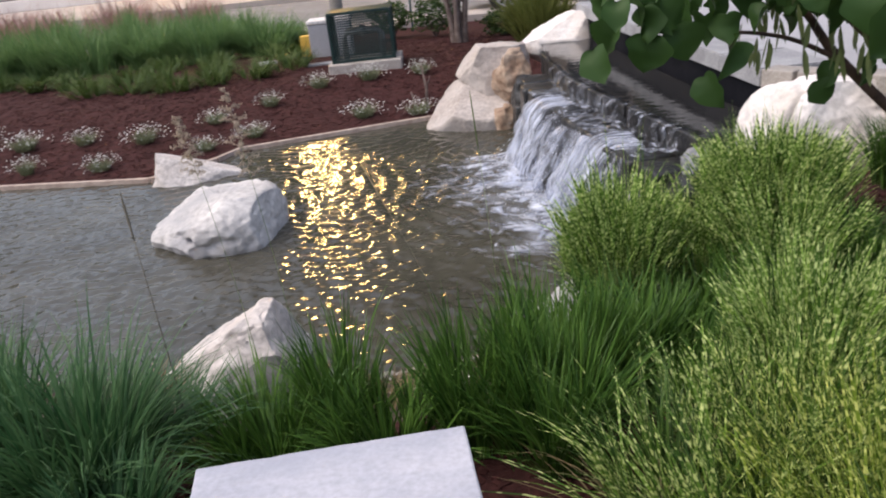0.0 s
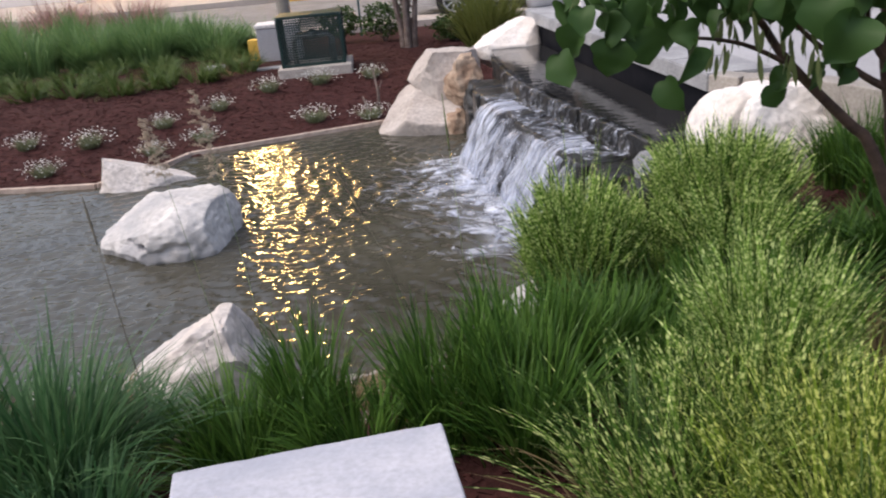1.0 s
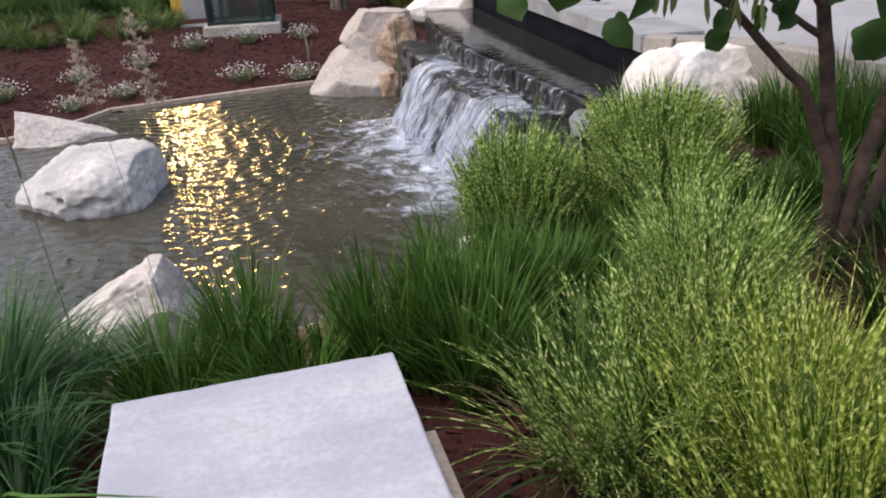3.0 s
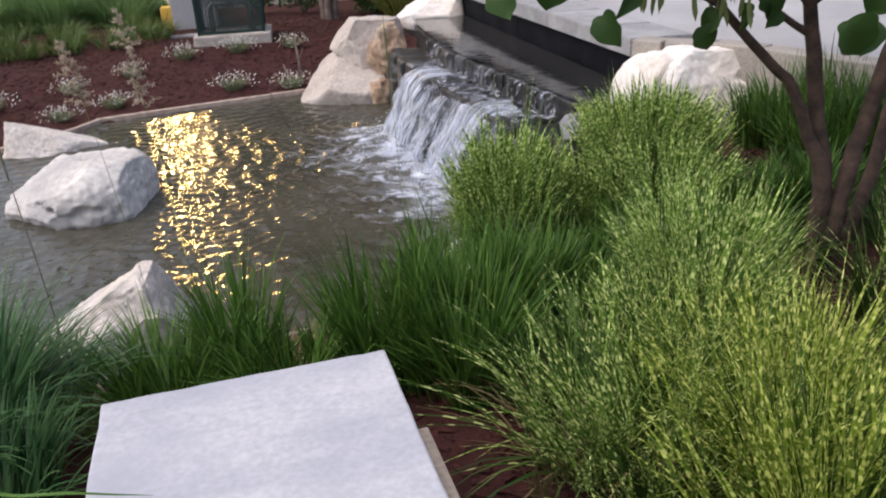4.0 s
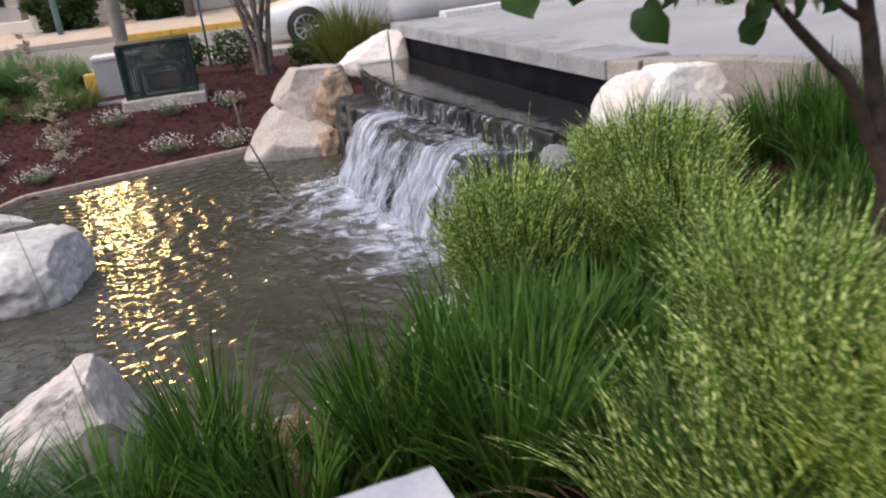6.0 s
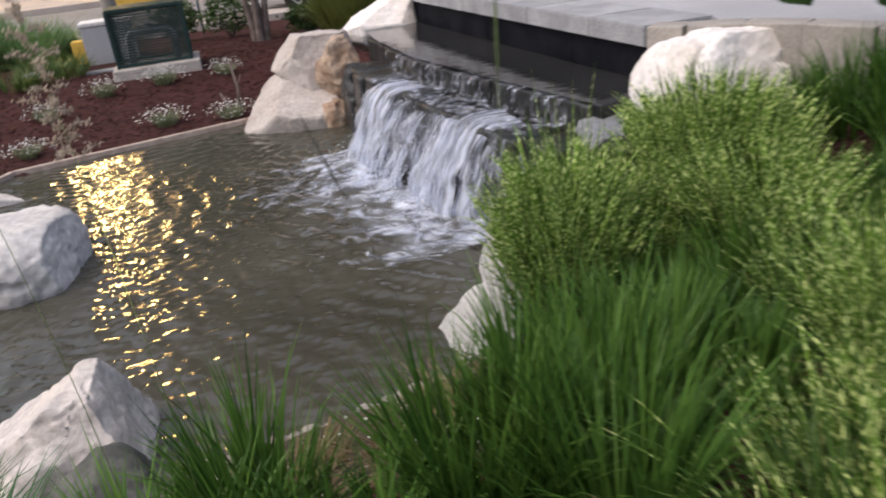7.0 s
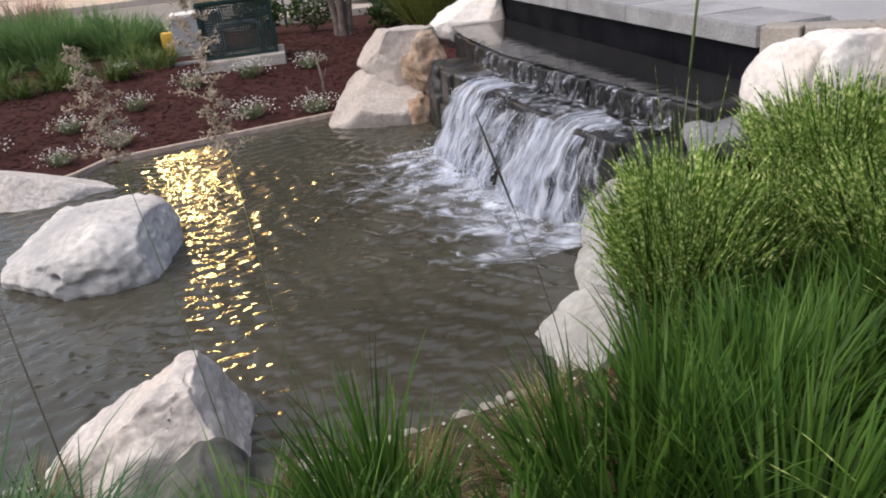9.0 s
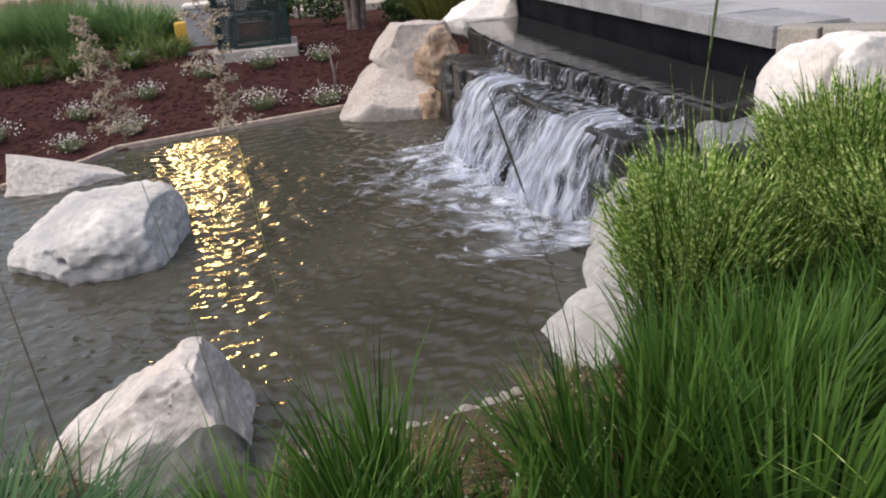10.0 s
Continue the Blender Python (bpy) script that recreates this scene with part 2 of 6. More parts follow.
def water_mat(name, deep, scale, strength, rough=0.03):
    m = bpy.data.materials.new(name)
    m.use_nodes = True
    n, l = m.node_tree.nodes, m.node_tree.links
    b = n["Principled BSDF"]
    co = n.new("ShaderNodeTexCoord")
    a = n.new("ShaderNodeTexNoise")
    a.inputs["Scale"].default_value, a.inputs["Detail"].default_value = scale, 3
    c = n.new("ShaderNodeTexNoise")
    c.inputs["Scale"].default_value, c.inputs["Detail"].default_value = 1.3, 4
    mp = n.new("ShaderNodeMapping")
    mp.inputs["Scale"].default_value = (0.7, 1.5, 1)
    mp.inputs["Rotation"].default_value = (0, 0, 0.25)
    l.new(co.outputs["Object"], mp.inputs[0])
    l.new(mp.outputs[0], a.inputs["Vector"])
    l.new(co.outputs["Object"], c.inputs["Vector"])
    r = n.new("ShaderNodeValToRGB")
    r.color_ramp.elements[0].position, r.color_ramp.elements[1].position = 0.35, 0.7
    r.color_ramp.elements[0].color = (*deep, 1)
    r.color_ramp.elements[1].color = (*[v * 1.5 for v in deep], 1)
    l.new(c.outputs[0], r.inputs[0])
    l.new(r.outputs[0], b.inputs["Base Color"])
    b.inputs["Roughness"].default_value, b.inputs["IOR"].default_value = rough, 1.40
    bp = n.new("ShaderNodeBump")
    bp.inputs["Strength"].default_value, bp.inputs["Distance"].default_value = strength, 0.012
    l.new(a.outputs[0], bp.inputs["Height"])
    l.new(bp.outputs[0], b.inputs["Normal"])
    return m


POND = water_mat("murky_pond_water", (0.050, 0.047, 0.036), 18, 0.07, 0.032)
BASIN_WATER = water_mat("dark_basin_water", (0.020, 0.020, 0.021), 9, 0.16)


def foam_mat(name, sx, sy, low, high, fade, curl=0.4, through_light=0.0, rag=0.55):
    """White water: streaks by the sheet's own length and width, clear between them."""
    m = bpy.data.materials.new(name)
    m.use_nodes = True
    n, l = m.node_tree.nodes, m.node_tree.links
    b = n["Principled BSDF"]
    uv = n.new("ShaderNodeUVMap")
    mp = n.new("ShaderNodeMapping")
    mp.inputs["Scale"].default_value = (sx, sy, 1)
    l.new(uv.outputs[0], mp.inputs[0])
    a = n.new("ShaderNodeTexNoise")
    a.inputs["Scale"].default_value, a.inputs["Detail"].default_value, a.inputs["Roughness"].default_value = 1.0, 5, 0.6
    a.inputs["Distortion"].default_value = curl
    l.new(mp.outputs[0], a.inputs["Vector"])
    sep = n.new("ShaderNodeSeparateXYZ")
    l.new(uv.outputs[0], sep.inputs[0])
    f = n.new("ShaderNodeMath")
    f.operation = "MULTIPLY_ADD"
    f.inputs[1].default_value = fade
    l.new(sep.outputs[1], f.inputs[0])
    l.new(a.outputs[0], f.inputs[2])
    r = n.new("ShaderNodeMapRange")
    r.inputs[1].default_value, r.inputs[2].default_value = low, high
    l.new(f.outputs[0], r.inputs[0])
    mp2 = n.new("ShaderNodeMapping")
    mp2.inputs["Scale"].default_value = (sx * 1.7, sy * 1.2, 1)
    l.new(uv.outputs[0], mp2.inputs[0])
    a2 = n.new("ShaderNodeTexNoise")
    a2.inputs["Scale"].default_value, a2.inputs["Detail"].default_value = 1.0, 4
    a2.inputs["Distortion"].default_value = curl
    l.new(mp2.outputs[0], a2.inputs["Vector"])
    cr = n.new("ShaderNodeValToRGB")
    cr.color_ramp.elements[0].position, cr.color_ramp.elements[1].position = 0.34, 0.62
    cr.color_ramp.elements[0].color, cr.color_ramp.elements[1].color = (0.42, 0.47, 0.60, 1), (0.82, 0.86, 0.97, 1)
    l.new(a2.outputs[0], cr.inputs[0])
    l.new(cr.outputs[0], b.inputs["Base Color"])
    b.inputs["Roughness"].default_value = 0.35
    bp = n.new("ShaderNodeBump")
    bp.inputs["Strength"].default_value, bp.inputs["Distance"].default_value = 0.2, 0.02
    l.new(a.outputs[0], bp.inputs["Height"])
    l.new(bp.outputs[0], b.inputs["Normal"])
    clear = n.new("ShaderNodeBsdfTransparent")
    ms = n.new("ShaderNodeMixShader")
    a3 = n.new("ShaderNodeTexNoise")
    a3.inputs["Scale"].default_value, a3.inputs["Detail"].default_value = 1.0, 5
    mp3 = n.new("ShaderNodeMapping")
    mp3.inputs["Scale"].default_value = (sx * 0.8, sx * rag, 1)
    l.new(uv.outputs[0], mp3.inputs[0])
    l.new(mp3.outputs[0], a3.inputs["Vector"])
    r3 = n.new("ShaderNodeMapRange")
    r3.inputs[1].default_value, r3.inputs[2].default_value = 0.36, 0.58
    r3.inputs[3].default_value = 0.12
    l.new(a3.outputs[0], r3.inputs[0])
    mul = n.new("ShaderNodeMath")
    mul.operation = "MULTIPLY"
    l.new(r.outputs[0], mul.inputs[0])
    l.new(r3.outputs[0], mul.inputs[1])
    l.new(mul.outputs[0], ms.inputs[0])
    l.new(clear.outputs[0], ms.inputs[1])
    thin = n.new("ShaderNodeBsdfTranslucent")
    l.new(cr.outputs[0], thin.inputs[0])
    body = n.new("ShaderNodeMixShader")
    body.inputs[0].default_value = through_light
    l.new(b.outputs[0], body.inputs[1])
    l.new(thin.outputs[0], body.inputs[2])
    l.new(body.outputs[0], ms.inputs[2])
    l.new(ms.outputs[0], n["Material Output"].inputs[0])
    return m


FALL = foam_mat("falling_white_water", 27, 1.3, 0.26, 0.60, 0.20, 0.6, 0.38, 0.13)
FOAM = foam_mat("pond_foam", 7, 8, 0.20, 0.54, -0.42, 1.0)


def glow(name, colour, strength):
    m = bpy.data.materials.new(name)
    m.use_nodes = True
    b = m.node_tree.nodes["Principled BSDF"]
    b.inputs["Base Color"].default_value = (*colour, 1)
    b.inputs["Emission Color"].default_value = (*colour, 1)
    b.inputs["Emission Strength"].default_value = strength
    return m


LAMP_GLOW = glow("sodium_lamp_glass", (1.0, 0.62, 0.20), 200)
WARM_WINDOW = glow("warm_lit_window", (1.0, 0.62, 0.25), 1.3)


# ---- mesh helpers ----
def mesh_of(name, verts, faces, uvs=None, smooth=False):
    me = bpy.data.meshes.new(name)
    me.from_pydata([tuple(v) for v in verts], [], [tuple(f) for f in faces])
    if uvs is not None:
        lay = me.uv_layers.new(name="UVMap")
        idx = np.empty(len(me.loops), dtype=np.int32)
        me.loops.foreach_get("vertex_index", idx)
        lay.data.foreach_set("uv", np.asarray(uvs, dtype=np.float32)[idx].ravel())
    if smooth:
        me.polygons.foreach_set("use_smooth", [True] * len(me.polygons))
    me.update()
    return me


def part(name, data, material, parent=None, label="", kind=""):
    """Links a mesh (or a bmesh) as one object under a thing or part."""
    if isinstance(data, bmesh.types.BMesh):
        me = bpy.data.meshes.new(name)
        data.to_mesh(me)
        data.free()
        data = me
    if material and not data.materials:
        data.materials.append(material)
    ob = new(name, data)
    if parent:
        ob.parent = parent
    return tagged(ob, label, kind=kind)


def thing(name, label, category, group="", at=(0, 0, 0), rz=0, kind=""):
    root = new(name)
    root.empty_display_size = 0.1
    root.matrix_basis = pose(*at, 0, 0, rz)
    return tagged(root, label, category, group, kind)


def box(x0, x1, y0, y1, z0, z1, bevel=0.0, bm=None, seg=2):
    bm2 = bmesh.new()
    bmesh.ops.create_cube(bm2, size=1)
    for v in bm2.verts:
        v.co = Vector(((x0 + x1) / 2 + v.co.x * (x1 - x0), (y0 + y1) / 2 + v.co.y * (y1 - y0), (z0 + z1) / 2 + v.co.z * (z1 - z0)))
    if bevel:
        bmesh.ops.bevel(bm2, geom=bm2.edges[:], offset=bevel, segments=seg, profile=0.5, affect="EDGES")
    if bm is None:
        return bm2
    tmp = bpy.data.meshes.new("tmp")
    bm2.to_mesh(tmp)
    bm2.free()
    bm.from_mesh(tmp)
    bpy.data.meshes.remove(tmp)
    return bm


def tube_data(points, radii, sides=8, cap=True):
    pts = [Vector(p) for p in points]
    verts, faces = [], []
    up = Vector((0.31, 0.9, 0.2))
    for i, p in enumerate(pts):
        d = (pts[min(i + 1, len(pts) - 1)] - pts[max(i - 1, 0)]).normalized()
        a = d.cross(up)
        if a.length < 0.05:
            a = d.cross(Vector((1, 0, 0)))
        a.normalize()
        b = d.cross(a)
        for k in range(sides):
            t = 2 * math.pi * k / sides
            verts.append(p + (a * math.cos(t) + b * math.sin(t)) * radii[i])
    for i in range(len(pts) - 1):
        for k in range(sides):
            k2 = (k + 1) % sides
            faces.append((i * sides + k, i * sides + k2, (i + 1) * sides + k2, (i + 1) * sides + k))
    if cap:
        faces.append(tuple(range(sides))[::-1])
        faces.append(tuple((len(pts) - 1) * sides + k for k in range(sides)))
    return verts, faces


def tube(name, points, radii, sides=8):
    if not hasattr(radii, "__len__"):
        radii = [radii] * len(points)
    v, f = tube_data(points, radii, sides)
    return mesh_of(name, v, f, smooth=True)


def merged(name, pieces, smooth=False):
    verts, faces = [], []
    for v, f in pieces:
        o = len(verts)
        verts += list(v)
        faces += [tuple(i + o for i in q) for q in f]
    return mesh_of(name, verts, faces, smooth=smooth)


def smooth_line(pts, n=6):
    """Catmull-Rom through the points."""
    p = [Vector(q) for q in pts]
    p = [p[0] * 2 - p[1]] + p + [p[-1] * 2 - p[-2]]
    out = []
    for i in range(1, len(p) - 2):
        for k in range(n):
            t = k / n
            a, b, c, d = p[i - 1], p[i], p[i + 1], p[i + 2]
            out.append(0.5 * ((2 * b) + (c - a) * t + (2 * a - 5 * b + 4 * c - d) * t * t + (3 * b - a - 3 * c + d) * t ** 3))
    return out + [p[-2]]


def rock(name, label, material, at, size, rz=0, cuts=(), seed=0, rough=0.07, tilt=(0, 0), detail=5, power=2.6, sink=0.0, facets=9, pits=(), hard=0.97):
    """A boulder: a squarish ellipsoid, planed off by cuts (direction, distance in half sizes), then roughened."""
    bm = bmesh.new()
    bmesh.ops.create_icosphere(bm, subdivisions=detail, radius=1)
    rng = random.Random(seed)
    planes = [(Vector(n).normalized(), d) for n, d in cuts]
    for _ in range(facets):
        v = Vector((rng.gauss(0, 1), rng.gauss(0, 1), rng.gauss(0, 0.7))).normalized()
        planes.append((v, rng.uniform(0.82, 0.98)))
    off = Vector((seed * 3.1, seed * 1.7, seed * 2.3))
    sx, sy, sz = [s / 2 for s in size]
    for v in bm.verts:
        p = v.co.copy()
        r = (abs(p.x) ** power + abs(p.y) ** power + abs(p.z) ** power) ** (-1 / power)
        p *= r
        for _ in range(2):
            for n, d in planes:
                e = p.dot(n) - d
                if e > 0:
                    p -= n * e * hard
        w = Vector((p.x * sx, p.y * sy, p.z * sz))
        q = w + off
        k = min(size)
        h = noise.fractal(q * (2.2 / k) * 0.5, 0.9, 2.1, 5) * rough * k
        h += (0.5 - abs(noise.noise(q * (4.0 / k)))) * rough * k * 0.35
        rid = 1 - abs(noise.noise(q * (6.5 / k) + Vector((9, 2, 4))))
        h -= max(0.0, rid - 0.86) * rough * k * 1.6
        h += noise.noise(q * 16) * 0.008 + noise.noise(q * 38) * 0.004
        pit = noise.noise(q * 9 + Vector((1, 7, 3)))
        h -= max(0.0, pit - 0.42) * 0.05
        for c, r, deep in pits:
            far = (p - Vector(c)).length / r
            if far < 1:
                h -= deep * (1 - far * far) ** 1.5
        v.co = w + p.normalized() * h
    bmesh.ops.recalc_face_normals(bm, faces=bm.faces)
    for f in bm.faces:
        f.smooth = True
    ob = part(name, bm, material)
    ob.matrix_basis = pose(at[0], at[1], at[2] - sink, tilt[0], tilt[1], rz)
    return tagged(ob, label, "rock")


def blades(n, height, spread, width, seed, lean=(0, 0), droop=0.5, base=0.1, seg=6, up=0.8, jitter=0.35, tufts=0):
    """Arching ribbons from one crown: verts, faces, and length along the blade."""
    rng = np.random.default_rng(seed)
    ang = rng.uniform(0, 2 * np.pi, n)
    rad = base * np.sqrt(rng.uniform(0, 1, n))
    L = height * rng.uniform(1 - jitter, 1.08, n)
    out = spread * (0.10 + 0.90 * rng.uniform(0, 1, n) ** 0.8)
    a2 = ang + rng.normal(0, 0.8, n)
    if tufts:
        # blades stand in small fans, each with its own lean and length
        g = rng.integers(0, tufts, n)
        ga, gr = rng.uniform(0, 2 * np.pi, tufts), base * np.sqrt(rng.uniform(0, 1, tufts))
        ang = ga[g] + rng.normal(0, 0.12, n)
        rad = np.abs(gr[g] + rng.normal(0, 0.012, n))
        a2 = (ga + rng.normal(0, 0.6, tufts))[g] + rng.normal(0, 0.35, n)
        out = spread * (0.08 + 0.92 * rng.uniform(0, 1, tufts) ** 0.7)[g] * rng.uniform(0.6, 1.25, n)
        L = height * rng.uniform(0.74, 1.1, tufts)[g] * rng.uniform(0.62, 1.08, n)
    side = rng.normal(0, 0.10, n) * L
    dx, dy = np.cos(a2), np.sin(a2)
    t = np.linspace(0, 1, seg + 1)
    w0 = width * rng.uniform(0.7, 1.15, n)
    dr = droop * rng.uniform(0.3, 1.3, n) * out / max(spread, 1e-3)
    # path: outward grows with t, height rises then falls by droop
    r = rad[:, None] + out[:, None] * (0.6 * t + 0.4 * t ** 2)[None, :]
    z = L[:, None] * (up * t + (1 - up) * t)[None, :] - (dr * L)[:, None] * (t ** 2.6)[None, :]
    cx = np.cos(ang) * rad
    cy = np.sin(ang) * rad
    x = cx[:, None] + dx[:, None] * (r - rad[:, None]) - dy[:, None] * side[:, None] * t[None, :] ** 2 + lean[0] * L[:, None] * t[None, :] ** 1.6
    y = cy[:, None] + dy[:, None] * (r - rad[:, None]) + dx[:, None] * side[:, None] * t[None, :] ** 2 + lean[1] * L[:, None] * t[None, :] ** 1.6
    tw = a2 + np.pi / 2 + rng.normal(0, 0.5, n)
    wx, wy = np.cos(tw), np.sin(tw)
    wt = np.clip(np.minimum(0.55 + 2.5 * t, 1.0) * (1 - t ** 3.0), 0.03, 1)
    hw = 0.5 * w0[:, None] * wt[None, :]
    P = np.stack([x, y, z], -1)
    W = np.stack([wx[:, None] * hw, wy[:, None] * hw, np.zeros_like(hw)], -1)
    V = np.stack([P - W, P + W], 2).reshape(-1, 3)
    k = np.arange(seg)
    b0 = (np.arange(n) * (seg + 1) * 2)[:, None] + 2 * k[None, :]
    F = np.stack([b0, b0 + 1, b0 + 3, b0 + 2], -1).reshape(-1, 4)
    uv = np.stack([np.tile(np.array([0.0, 1.0]), n * (seg + 1)), np.repeat((L[:, None] * t[None, :]).ravel(), 2)], -1)
    return V, F, uv


def leaflets(n, height, spread, base, length, width, seed, seg=4, low=0.30):
    """Short stiff blades that leave the stems of a clump in its upper part."""
    rng = np.random.default_rng(seed)
    fans = max(6, n // 9)
    g = rng.integers(0, fans, n)
    ga, gq = rng.uniform(0, 2 * np.pi, fans), np.sqrt(rng.uniform(0, 1, fans))
    gh = rng.uniform(0.80, 1.06, fans)
    a, q = ga[g] + rng.normal(0, 0.10, n), np.clip(gq[g] + rng.normal(0, 0.06, n), 0, 1.1)
    u = low + (0.82 - low) * rng.uniform(0, 1, n) ** 0.8
    rr = base * q + spread * 0.85 * q * (0.6 * u + 0.4 * u * u)
    P0 = np.stack([np.cos(a) * rr, np.sin(a) * rr, height * gh[g] * u * (1 - 0.22 * q * q)], -1)
    tilt = 0.10 + 0.40 * q
    D = np.stack([np.cos(a) * tilt, np.sin(a) * tilt, np.ones(n)], -1) + rng.normal(0, 0.12, (n, 3))
    D /= np.linalg.norm(D, axis=1)[:, None]
    L = length * rng.uniform(0.65, 1.25, n) * (1.1 - 0.5 * u)
    t = np.linspace(0, 1, seg + 1)
    P = P0[:, None, :] + D[:, None, :] * (L[:, None] * t[None, :])[:, :, None]
    P[:, :, 2] -= (L * (0.05 + 0.25 * q))[:, None] * t[None, :] ** 2.4
    tw = rng.uniform(0, np.pi, n)
    hw = 0.5 * (width * rng.uniform(0.75, 1.15, n))[:, None] * np.clip(np.minimum(0.5 + 3 * t, 1.0) * (1 - t ** 2.6), 0.03, 1)[None, :]
    W = np.stack([np.cos(tw)[:, None] * hw, np.sin(tw)[:, None] * hw, np.zeros_like(hw)], -1)
    V = np.stack([P - W, P + W], 2).reshape(-1, 3)
    b0 = (np.arange(n) * (seg + 1) * 2)[:, None] + 2 * np.arange(seg)[None, :]
    F = np.stack([b0, b0 + 1, b0 + 3, b0 + 2], -1).reshape(-1, 4)
    uv = np.stack([np.tile(np.array([0.0, 1.0]), n * (seg + 1)), np.repeat((L[:, None] * t[None, :]).ravel(), 2)], -1)
    return V, F, uv


def blade_mesh(name, sets):
    """One mesh from several (x, y, z, blades) sets."""
    Vs, Fs, Us, o = [], [], [], 0
    for px, py, pz, (V, F, U) in sets:
        Vs.append(V + np.array([px, py, pz]))
        Fs.append(F + o)
        Us.append(U)
        o += len(V)
    V, F, U = np.concatenate(Vs), np.concatenate(Fs), np.concatenate(Us)
    me = bpy.data.meshes.new(name)
    me.vertices.add(len(V))
    me.vertices.foreach_set("co", V.astype(np.float32).ravel())
    me.loops.add(len(F) * 4)
    me.loops.foreach_set("vertex_index", F.astype(np.int32).ravel())
    me.polygons.add(len(F))
    me.polygons.foreach_set("loop_start", np.arange(0, len(F) * 4, 4, dtype=np.int32))
    me.polygons.foreach_set("use_smooth", np.ones(len(F), dtype=bool))
    lay = me.uv_layers.new(name="UVMap")
    lay.data.foreach_set("uv", U[F.ravel()].astype(np.float32).ravel())
    me.update()
    me.validate()
    return me


# ---- plan ----
WATER_Z = -0.5
PLAZA_Z = 0.50
ROAD_Z = -0.30
LIP = [(4.80, 1.39), (5.88, 1.11), (6.90, 0.87), (7.95, 0.77)]          # upper stone lip, y and x
FOOT = [(4.9, 1.05), (5.2, 0.78), (6.05, 0.44), (7.0, 0.33), (7.4, 0.42), (7.7, 0.6)]


def lip_x(y):
    return float(np.interp(y, [p[0] for p in LIP], [p[1] for p in LIP]))


def foot_x(y):
    return float(np.interp(y, [p[0] for p in FOOT], [p[1] for p in FOOT]))


def wall_x(y):
    return 1.834 - 0.1416 * (y - 5.09)


SHORE = [(-9.5, 8.2), (-6.2, 7.6), (-4.66, 7.50), (-3.06, 7.28), (-2.56, 7.80), (-2.40, 8.12), (-0.43, 8.72), (0.75, 9.0),
         (0.75, 7.9), (0.87, 6.9), (1.11, 5.88), (1.39, 4.8), (1.0, 4.55), (0.75, 4.2), (0.42, 3.75), (0.20, 3.62), (-0.08, 3.55), (-0.48, 3.45),
         (-0.80, 3.40), (-1.70, 3.58), (-3.2, 3.75), (-6.0, 4.3), (-9.5, 5.2)]


def shore_distance(x, y):
    """Distance to the pond's edge, negative over the water."""
    best, inside = 1e9, False
    n = len(SHORE)
    for i in range(n):
        ax, ay = SHORE[i]
        bx, by = SHORE[(i + 1) % n]
        ux, uy = bx - ax, by - ay
        t = max(0, min(1, ((x - ax) * ux + (y - ay) * uy) / (ux * ux + uy * uy)))
        d = math.hypot(x - ax - t * ux, y - ay - t * uy)
        best = min(best, d)
        if (ay > y) != (by > y) and x < ax + (y - ay) * ux / uy:
            inside = not inside
    return -best if inside else best


def ease(a, b, t):
    t = max(0.0, min(1.0, t))
    return a + (b - a) * t * t * (3 - 2 * t)


def ground_z(x, y):
    d = shore_distance(x, y)
    if d < 0:
        return max(-1.0, -0.47 + d * 1.6)
    rough = 0.015 * noise.noise(Vector((x * 2.2, y * 2.2, 0))) + 0.008 * noise.noise(Vector((x * 7, y * 7, 3)))
    far = ease(-0.46, -0.22, d / 2.4) if d < 2.4 else ease(-0.22, ROAD_Z - 0.06, (y - 11.5) / 4)
    near = ease(-0.46, 0.06, d / 1.7)
    side = ease(-0.42, 0.12, d / 1.3)
    # near bank in front, far bank behind, the rising side under the plaza's edge
    back = max(0.0, min(1.0, (y - 5.5) / 2.0))
    right = max(0.0, min(1.0, (x - 0.9) / 0.8)) * (1 - max(0.0, min(1.0, (y - 9.0) / 2.0)))
    z = near * (1 - back) + far * back
    if y > 2.6:
        z = z * (1 - right) + side * right
    return z + rough


# ---- ground ----
def ground():
    xs = np.concatenate([[-3000, -600, -150, -60, -30, -20, -15], np.arange(-12, 6.01, 0.12), [7, 9, 12, 20, 30, 60, 150, 600, 3000]])
    ys = np.concatenate([[-3000, -600, -150, -50, -20, -10, -5], np.arange(-3, 16.01, 0.12), [18, 22, 28, 40, 60, 150, 600, 3000]])
    verts, faces = [], []
    for y in ys:
        for x in xs:
            inner = -12.5 < x < 6.5 and -3.5 < y < 16.5
            z = ground_z(x, y) if inner else (ROAD_Z - 0.06 if y > 9 else 0.0)
            verts.append((x, y, z))
    w = len(xs)
    for j in range(len(ys) - 1):
        for i in range(w - 1):
            faces.append((j * w + i, j * w + i + 1, (j + 1) * w + i + 1, (j + 1) * w + i))
    ob = part("ground", mesh_of("ground", verts, faces, smooth=True), MULCH)
    tagged(ob, "red-brown bark mulch sloping to the pond", "ground", kind="structure")


ground()


